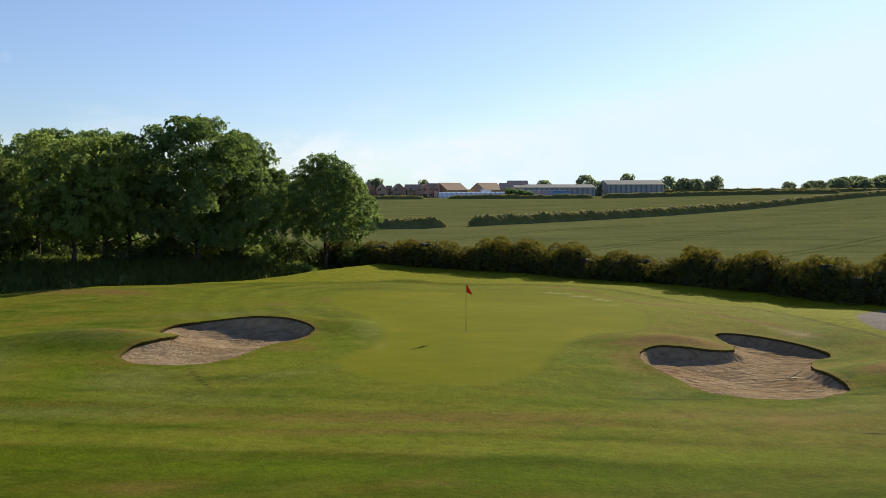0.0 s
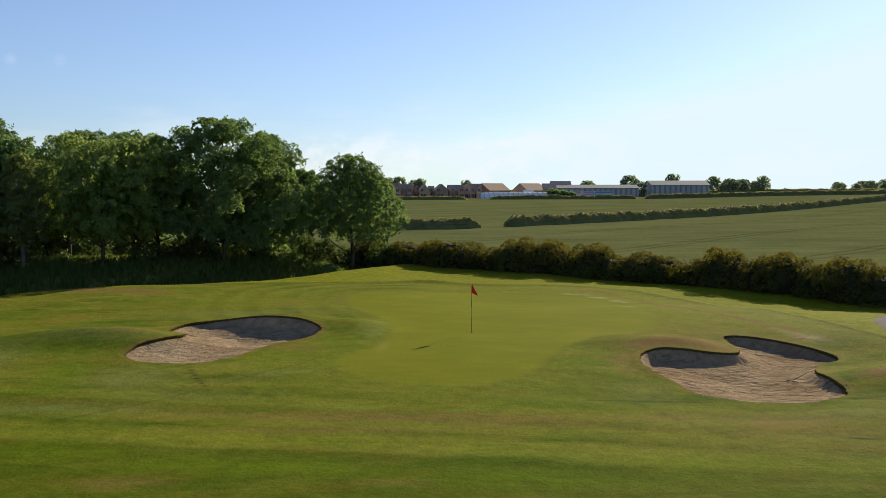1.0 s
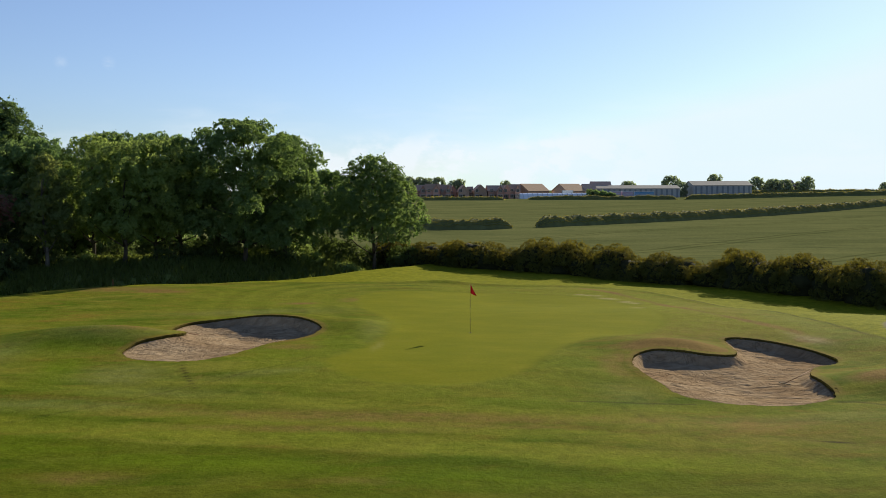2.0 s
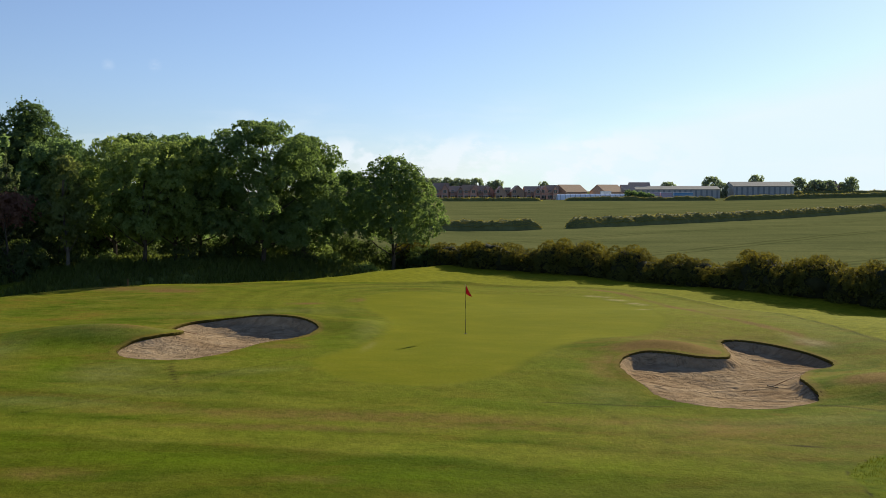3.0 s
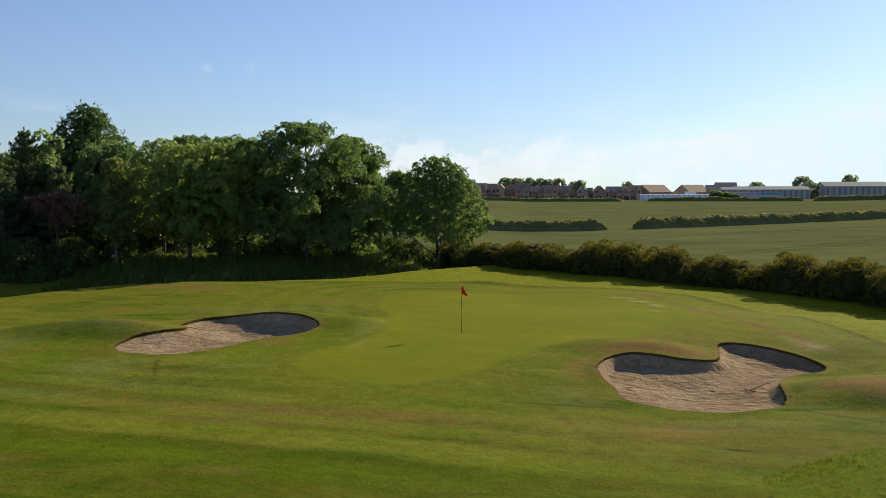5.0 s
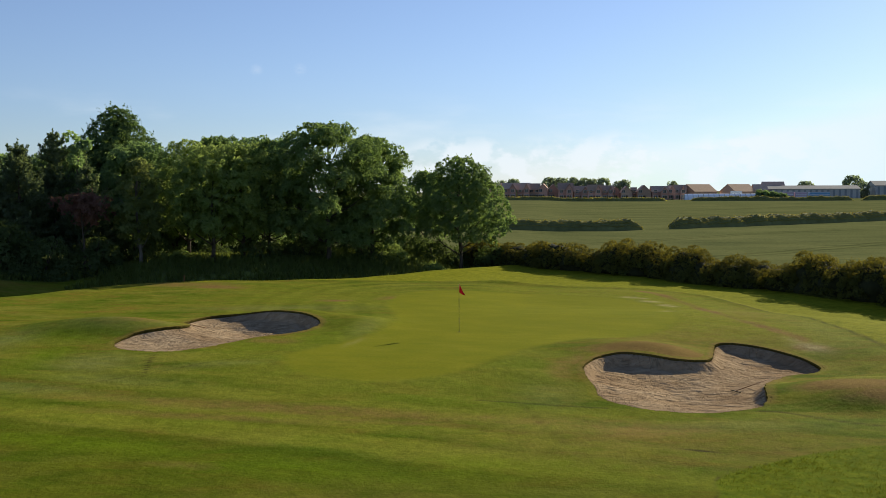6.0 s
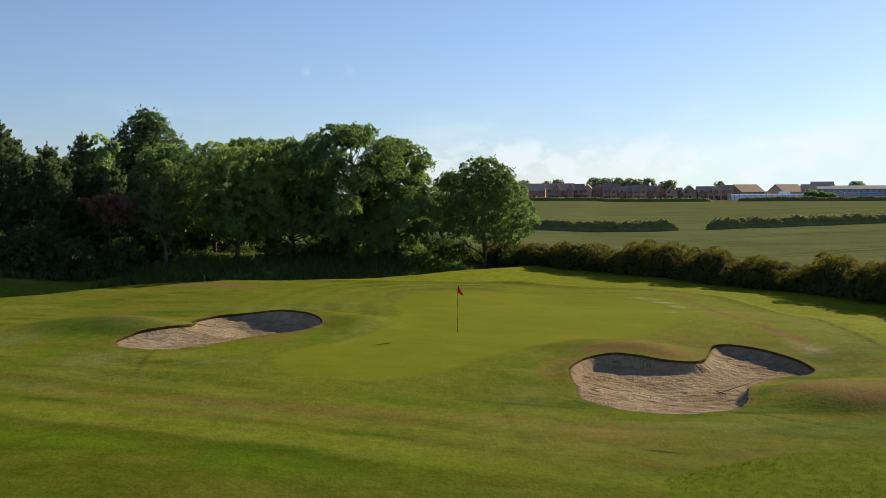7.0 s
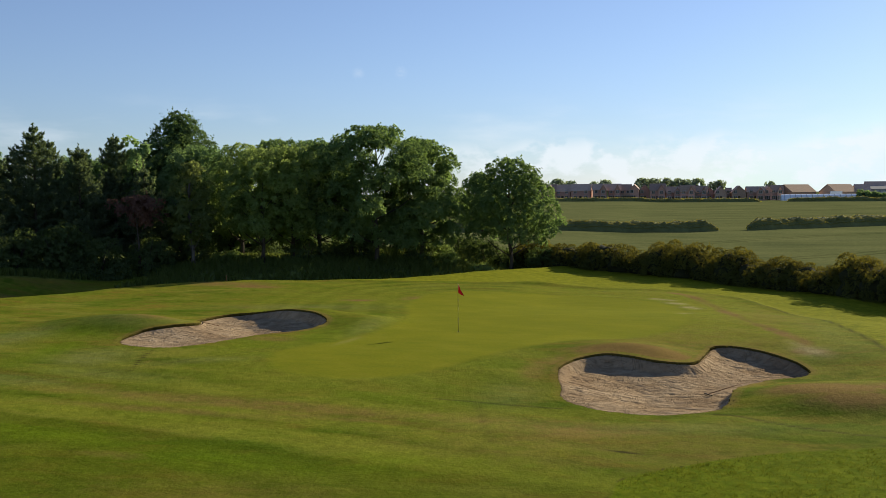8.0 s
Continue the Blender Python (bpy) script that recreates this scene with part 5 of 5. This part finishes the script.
def rake(x, y, z, turn, rise=0.20, long=1.4):
    ob = thing("bunker_rake", pose(x, y, z, 0, 0, turn), "wooden bunker rake lying on the sand", "rake")
    bm = bmesh.new()
    tube(bm, [(0, 0, 0.08), (long / 2, 0, 0.08 + 0.5 * rise), (long, 0, 0.08 + rise)], [0.012, 0.012, 0.012], 8)
    part("handle", bm, M_STAKE, ob, "worn brown handle", True)
    bm = bmesh.new()
    box(bm, -0.015, 0.015, -0.24, 0.24, 0.06, 0.085, 0.005)
    part("head", bm, M_POLE_DARK, ob)
    for i in range(11):
        bm = bmesh.new()
        tube(bm, [(0, -0.22 + 0.044 * i, 0.08), (-0.015, -0.22 + 0.044 * i, -0.01)], [0.005, 0.003], 5)
        part("tine", bm, M_POLE_DARK, ob)
    return ob


zs, _, _ = sand_level(RIGHT_BUNKER, RIGHT_FORM, np.array([10.35]), np.array([-8.75]))
rake(10.35, -8.75, float(zs[0]), 32, 0.28)
zs, _, _ = sand_level(LEFT_BUNKER, LEFT_FORM, np.array([-12.4, -11.75]), np.array([0.45, 0.85]))
rake(-12.4, 0.45, float(zs[0]), 31, float(zs[1] - zs[0]) - 0.04, 0.76)


def stake(x, y, h):
    ob = thing("marker_stake", pose(x, y, lz(x, y)), "short brown marker stake on the course edge", "stake", "marker stakes")
    bm = bmesh.new()
    tube(bm, [(0, 0, -0.1), (0, 0, h - 0.05), (0, 0, h)], [0.03, 0.03, 0.012], 8)
    part("stake_post", bm, M_STAKE, ob, smooth=True)
    return ob


stake(-21.0, 21.2, 0.55)


# ---------------------------------------------------------------- houses and farm sheds in the distance
def gable_body(bm, w, d, eaves, ridge, along_x=True):
    """Walls of a gabled block, its ridge along x or y."""
    hw, hd = w / 2, d / 2
    if along_x:
        pts = [(-hd, 0), (hd, 0), (hd, eaves), (0, ridge), (-hd, eaves)]
        a = [bm.verts.new((-hw, p, q)) for p, q in pts]
        b = [bm.verts.new((hw, p, q)) for p, q in pts]
    else:
        pts = [(-hw, 0), (hw, 0), (hw, eaves), (0, ridge), (-hw, eaves)]
        a = [bm.verts.new((p, -hd, q)) for p, q in pts]
        b = [bm.verts.new((p, hd, q)) for p, q in pts]
    bm.faces.new(a)
    bm.faces.new(b[::-1])
    for i in range(5):
        bm.faces.new((a[i], a[(i + 1) % 5], b[(i + 1) % 5], b[i]))


def roof_slab(bm, w, d, eaves, ridge, side, along_x=True, thick=0.18, over=0.3):
    """One pitch of a roof."""
    hw, hd = w / 2 + over, d / 2
    slope = (ridge - eaves) / (hd if along_x else w / 2)
    if along_x:
        y1 = (hd + over) * side
        z1 = eaves - over * slope + 0.03
        v = [(-hw, 0, ridge + 0.03), (hw, 0, ridge + 0.03), (hw, y1, z1), (-hw, y1, z1)]
    else:
        x1 = (w / 2 + over) * side
        z1 = eaves - over * slope + 0.03
        v = [(0, -hd - over, ridge + 0.03), (0, hd + over, ridge + 0.03), (x1, hd + over, z1), (x1, -hd - over, z1)]
    lo = [bm.verts.new(p) for p in v]
    hi = [bm.verts.new((p[0], p[1], p[2] + thick)) for p in v]
    bm.faces.new(lo)
    bm.faces.new(hi[::-1])
    for i in range(4):
        bm.faces.new((lo[i], lo[(i + 1) % 4], hi[(i + 1) % 4], hi[i]))


def window(parent, x, y, z, w, h):
    bm = bmesh.new()
    box(bm, x - w / 2 - 0.1, x + w / 2 + 0.1, y - 0.10, y + 0.02, z - 0.1, z + h + 0.1)
    win = part("window", bm, M_FRAME, parent, "pale window frame")
    for s in (-1, 1):
        bm = bmesh.new()
        box(bm, x + s * w / 4 - w / 4 + 0.04, x + s * w / 4 + w / 4 - 0.04, y - 0.14, y - 0.09, z, z + h)
        part("pane", bm, M_GLASS, win)


def house(x, y, w, d, eaves, ridge, wall, roof, label, turned=False, porch=False, turn=0.0, chimney=True, windows=True):
    ob = thing("house", pose(x, y, lz(x, y) - 0.3, 0, 0, turn), label, "house", "houses past the fields")
    bm = bmesh.new()
    gable_body(bm, w, d, eaves, ridge, not turned)
    part("wall", bm, wall, ob)
    for s in (-1, 1):
        bm = bmesh.new()
        roof_slab(bm, w, d, eaves, ridge, s, not turned)
        part("roof_pitch", bm, roof, ob)
    if porch:
        bm = bmesh.new()
        pw = w * 0.48
        gable_body(bm, pw, d + 1.6, eaves - 0.1, ridge - 0.3, False)
        bmesh.ops.translate(bm, verts=bm.verts, vec=(w * 0.24, -0.75, 0))
        gab = part("front_gable", bm, wall, ob)
        for s in (-1, 1):
            bm = bmesh.new()
            roof_slab(bm, pw, d + 1.6, eaves - 0.1, ridge - 0.3, s, False)
            bmesh.ops.translate(bm, verts=bm.verts, vec=(w * 0.24, -0.75, 0))
            part("gable_pitch", bm, roof, ob)
        window(ob, w * 0.24, -d / 2 - 1.55, 3.2, 1.3, 1.2)
        window(ob, w * 0.24, -d / 2 - 1.55, 0.7, 1.9, 1.4)
    if windows:
        xs = (-w * 0.28,) if porch or turned and w < 6.5 else (-w * 0.27, w * 0.27)
        for wx in xs:
            window(ob, wx, -d / 2, 3.3, 1.2, 1.15)
            window(ob, wx, -d / 2, 0.8, 1.5, 1.3)
        bm = bmesh.new()
        dx = 0.0 if not porch else -w * 0.02
        box(bm, dx - 0.5, dx + 0.5, -d / 2 - 0.08, -d / 2 + 0.02, 0, 2.1)
        part("front_door", bm, M_POLE_DARK, ob)
    if chimney:
        bm = bmesh.new()
        cx = w * 0.36 if not turned else 0.4
        box(bm, cx - 0.3, cx + 0.3, 0.1, 0.7, ridge - 0.5, ridge + 0.5, 0.04)
        part("chimney", bm, wall, ob)
    return ob


BR, BU, GT, RT = M_BRICK, M_BUFF, M_TILE, M_REDTILE
# x, width, ridge height over its yard; r red or u buff brick, g grey or r reddish tiles, t turned gable-on, p with a front gable
HOUSES = []
for x, w, ri, code in ((-47.5, 8.3, 7.8, "rgp"), (-39.9, 6.5, 7.6, "rg"), (-32.0, 8.5, 7.8, "rg"), (-23.9, 5.9, 8.2, "rgp"), (-17.9, 5.4, 7.8, "rgp"),
                       (-13.0, 4.4, 7.8, "ug"), (-9.0, 3.6, 7.8, "rgt"), (-5.2, 4.1, 7.8, "rgt"), (0.4, 6.3, 8.2, "rgp"), (7.0, 6.2, 7.3, "rgp"),
                       (12.8, 5.9, 7.5, "rrp"), (18.5, 4.7, 7.2, "rgp"), (21.9, 3.1, 6.8, "rgt"), (26.0, 4.7, 6.8, "ugt"), (29.7, 2.2, 6.2, "rg"),
                       (33.3, 5.6, 7.2, "ugt"), (40.0, 6.9, 7.2, "rgp"), (45.2, 2.8, 6.7, "rgt"), (49.1, 5.0, 7.0, "rgp")):
    HOUSES.append((x, w, ri - (2.9 if "t" not in code else min(2.9, 0.62 * w)), ri, code[0], code[1], "t" in code, "p" in code))
for x, w, ea, ri, wall, roof, turned, porch in HOUSES:
    lab = ("red-brick" if wall == "r" else "buff-brick") + " gabled house with a " + ("grey" if roof == "g" else "reddish") + " tiled roof"
    house(x, 398 + 3 * math.sin(x * 0.9), w, 8.0, 0.87 * ea, 0.87 * ri + 0.35 * math.sin(x * 1.7), BR if wall == "r" else BU, GT if roof == "g" else RT, lab, turned, porch,
          turn=4 * math.sin(x), chimney=False)


def shed(x, y, w, d, eaves, ridge, label, turn=0.0, stripes=True, roof=None):
    ob = thing("farm_shed", pose(x, y, lz(x, y) - 0.3, 0, 0, turn), label, "shed", "farm sheds")
    bm = bmesh.new()
    gable_body(bm, w, d, eaves, ridge, True)
    part("wall", bm, M_CLAD, ob)
    for s in (-1, 1):
        bm = bmesh.new()
        roof_slab(bm, w, d, eaves, ridge, s, True, 0.15, 0.4)
        part("roof_pitch", bm, roof or M_BARNROOF, ob)
    if stripes:
        n = int(w / 2.4)
        for i in range(n):
            bm = bmesh.new()
            px = -w / 2 + (i + 0.5) * w / n
            box(bm, px - 0.45, px + 0.45, -d / 2 - 0.06, -d / 2 + 0.02, 0.3, eaves - 0.3)
            part("dark_panel", bm, M_CLADDARK, ob)
    bm = bmesh.new()
    box(bm, w / 2 - 0.02, w / 2 + 0.06, -1.8, 1.8, 0, eaves * 0.8)
    part("shed_door", bm, M_CLADDARK, ob)
    return ob


shed(106.8, 417, 38.5, 14, 4.6, 6.0, "long low grey clad farm shed with a pale roof", 0)
shed(148.5, 426, 27, 18, 5.2, 7.2, "tall grey clad farm shed with a pale roof", -3)
house(57, 402, 13.4, 9, 3.6, 6.6, M_BUFF, M_REDTILE, "low buff-brick barn conversion with an orange-brown tiled roof", turn=40, chimney=False, windows=False)
house(74.3, 405, 12.6, 9, 3.6, 6.6, M_BUFF, M_REDTILE, "low buff-brick barn conversion with a brown tiled roof", turn=38, chimney=False, windows=False)
house(84, 410, 5.5, 8, 4.2, 6.6, M_BRICK, M_TILE, "small brick house with a dark roof", chimney=False)
house(91.5, 420, 9, 8, 4.6, 7.8, M_BUFF, M_TILE, "buff-brick house with a brown tiled roof", chimney=False)
house(186, 446, 12, 9, 4.5, 7.0, M_BUFF, M_TILE, "farmhouse half hidden by trees", chimney=True)


def polytunnel(x, y, length, width, height):
    """White sheeting on a row of hoops."""
    ob = thing("polytunnel", pose(x, y, lz(x, y)), "long white polytunnel with visible hoops beside the houses", "polytunnel")
    n, k = 26, 12
    v, f = [], []
    for i in range(n + 1):
        for j in range(k + 1):
            q = math.pi * j / k
            pinch = 1.0 if i else 0.97
            v.append((-length / 2 + length * i / n - (0.0 if i else 1.2), -math.cos(q) * width / 2 * pinch, math.sin(q) ** 0.8 * height * pinch))
    for i in range(n):
        for j in range(k):
            a = i * (k + 1) + j
            f.append((a, a + 1, a + k + 2, a + k + 1))
    part("sheeting", mesh_of("sheeting", v, f, M_SHEETING, True), None, ob)
    for i in range(0, n + 1, 2):
        bm = bmesh.new()
        px = -length / 2 + length * i / n
        tube(bm, [(px, -math.cos(q) * (width / 2 + 0.05), math.sin(q) ** 0.8 * (height + 0.06)) for q in (math.pi * j / 10 for j in range(11))], [0.07] * 11, 5)
        part("hoop", bm, M_BARNROOF, ob)
    for s in (-1, 1):
        bm = bmesh.new()
        px = s * (length / 2 - 0.02)
        vs = [bm.verts.new((px, -math.cos(math.pi * j / 12) * width / 2 * 0.98, math.sin(math.pi * j / 12) ** 0.8 * height * 0.98)) for j in range(13)]
        bm.faces.new(vs)
        part("end_sheet", bm, M_SHEETING, ob)
    return ob


polytunnel(63.5, 378, 27, 5.4, 2.5)


def container(x, y, w, h, material, label):
    ob = thing("storage_container", pose(x, y, lz(x, y) - 0.05), label, "container", "stacked sheets and containers")
    bm = bmesh.new()
    box(bm, -w / 2, w / 2, -1.2, 1.2, 0, h, 0.05)
    part("body", bm, material, ob)
    n = max(3, int(w / 0.8))
    for i in range(n):
        bm = bmesh.new()
        px = -w / 2 + (i + 0.5) * w / n
        box(bm, px - 0.12, px + 0.12, -1.28, -1.19, 0.1, h - 0.1)
        part("rib", bm, material, ob)
    for low in (0.36, 0.62):
        bm = bmesh.new()
        box(bm, -w / 2 + 0.2, w / 2 - 0.2, -1.34, -1.18, h * low, h * low + 0.22)
        part("stripe", bm, M_WHITE, ob, "white stripe")
    bm = bmesh.new()
    box(bm, -w / 2 - 0.03, w / 2 + 0.03, -1.26, 1.26, h - 0.06, h + 0.08)
    part("lid", bm, M_WHITE, ob, "pale top edge")
    return ob


container(82, 386, 5.5, 2.6, M_WHITE, "white storage container beside the polytunnel")
container(91, 386, 4.6, 3.2, M_PINK, "faded pink and white storage container")
container(96.2, 386, 4.6, 3.1, M_PINK, "faded pink and white storage container")
container(103.5, 386, 8.0, 3.0, M_BLUE, "faded blue storage container")
container(71, 389, 4.4, 3.6, M_WHITE, "white storage container beside the polytunnel")

# trees round the buildings, their leaf colour paled for distance haze
distant = broadleaf("distant_tree", 118.4, 480, 8.0, 4.2, "round", M_LEAF_HAZE, 61, "round green tree behind the farm buildings", 1.0, 0.6, 0.26, group="trees past the fields", count=34, per=54, fill=0.2)
for i, (x, y, top, s) in enumerate(((141, 480, 13, 1.15), (164.4, 480, 13.7, 1.05), (174.6, 446, 12, 0.9), (180.5, 440, 10.9, 0.9), (186, 438, 10.6, 0.85), (199, 444, 12.2, 0.78),
                                    (194.6, 444, 9.8, 0.6), (25.2, 445, 10.4, 0.85), (-25.8, 455, 11.8, 0.9), (-31, 456, 11.0, 0.8), (-8, 455, 12.4, 1), (-3, 452, 12.2, 1),
                                    (3, 455, 12.3, 1), (8.5, 455, 12.0, 1), (13, 454, 11.6, 0.9), (18, 452, 12, 0.9), (28, 445, 11, 0.75), (-47.9, 446, 12.3, 1),
                                    (-42, 450, 11.4, 0.9), (50.4, 446, 10.3, 0.7), (100, 450, 9.2, 0.8), (131, 424, 9.4, 0.62), (216, 520, 8.6, 0.7), (224, 520, 9.4, 0.8),
                                    (236, 540, 8.4, 0.7), (-58, 450, 12, 1), (-66, 452, 12.4, 1.05))):
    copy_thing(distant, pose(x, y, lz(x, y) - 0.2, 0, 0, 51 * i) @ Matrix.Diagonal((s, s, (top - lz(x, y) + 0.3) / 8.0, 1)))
for i in range(5):
    bush("roadside_shrub", 78.5 + 2.1 * i, 372 + (i % 2), 4.4 - 0.45 * i, 2.6, M_LEAF_DEEP, 300 + i, "dark shrubs before the farm shed", "shrubs by the sheds", 0.8, 0.26, core=True)
# wood on the far rise
for i in range(40):
    x, y = 318 + 4.6 * i, 600 + 14 * math.sin(i * 1.7)
    s = (0.75 + 0.042 * i) * (1 + 0.12 * math.sin(i * 2.3))
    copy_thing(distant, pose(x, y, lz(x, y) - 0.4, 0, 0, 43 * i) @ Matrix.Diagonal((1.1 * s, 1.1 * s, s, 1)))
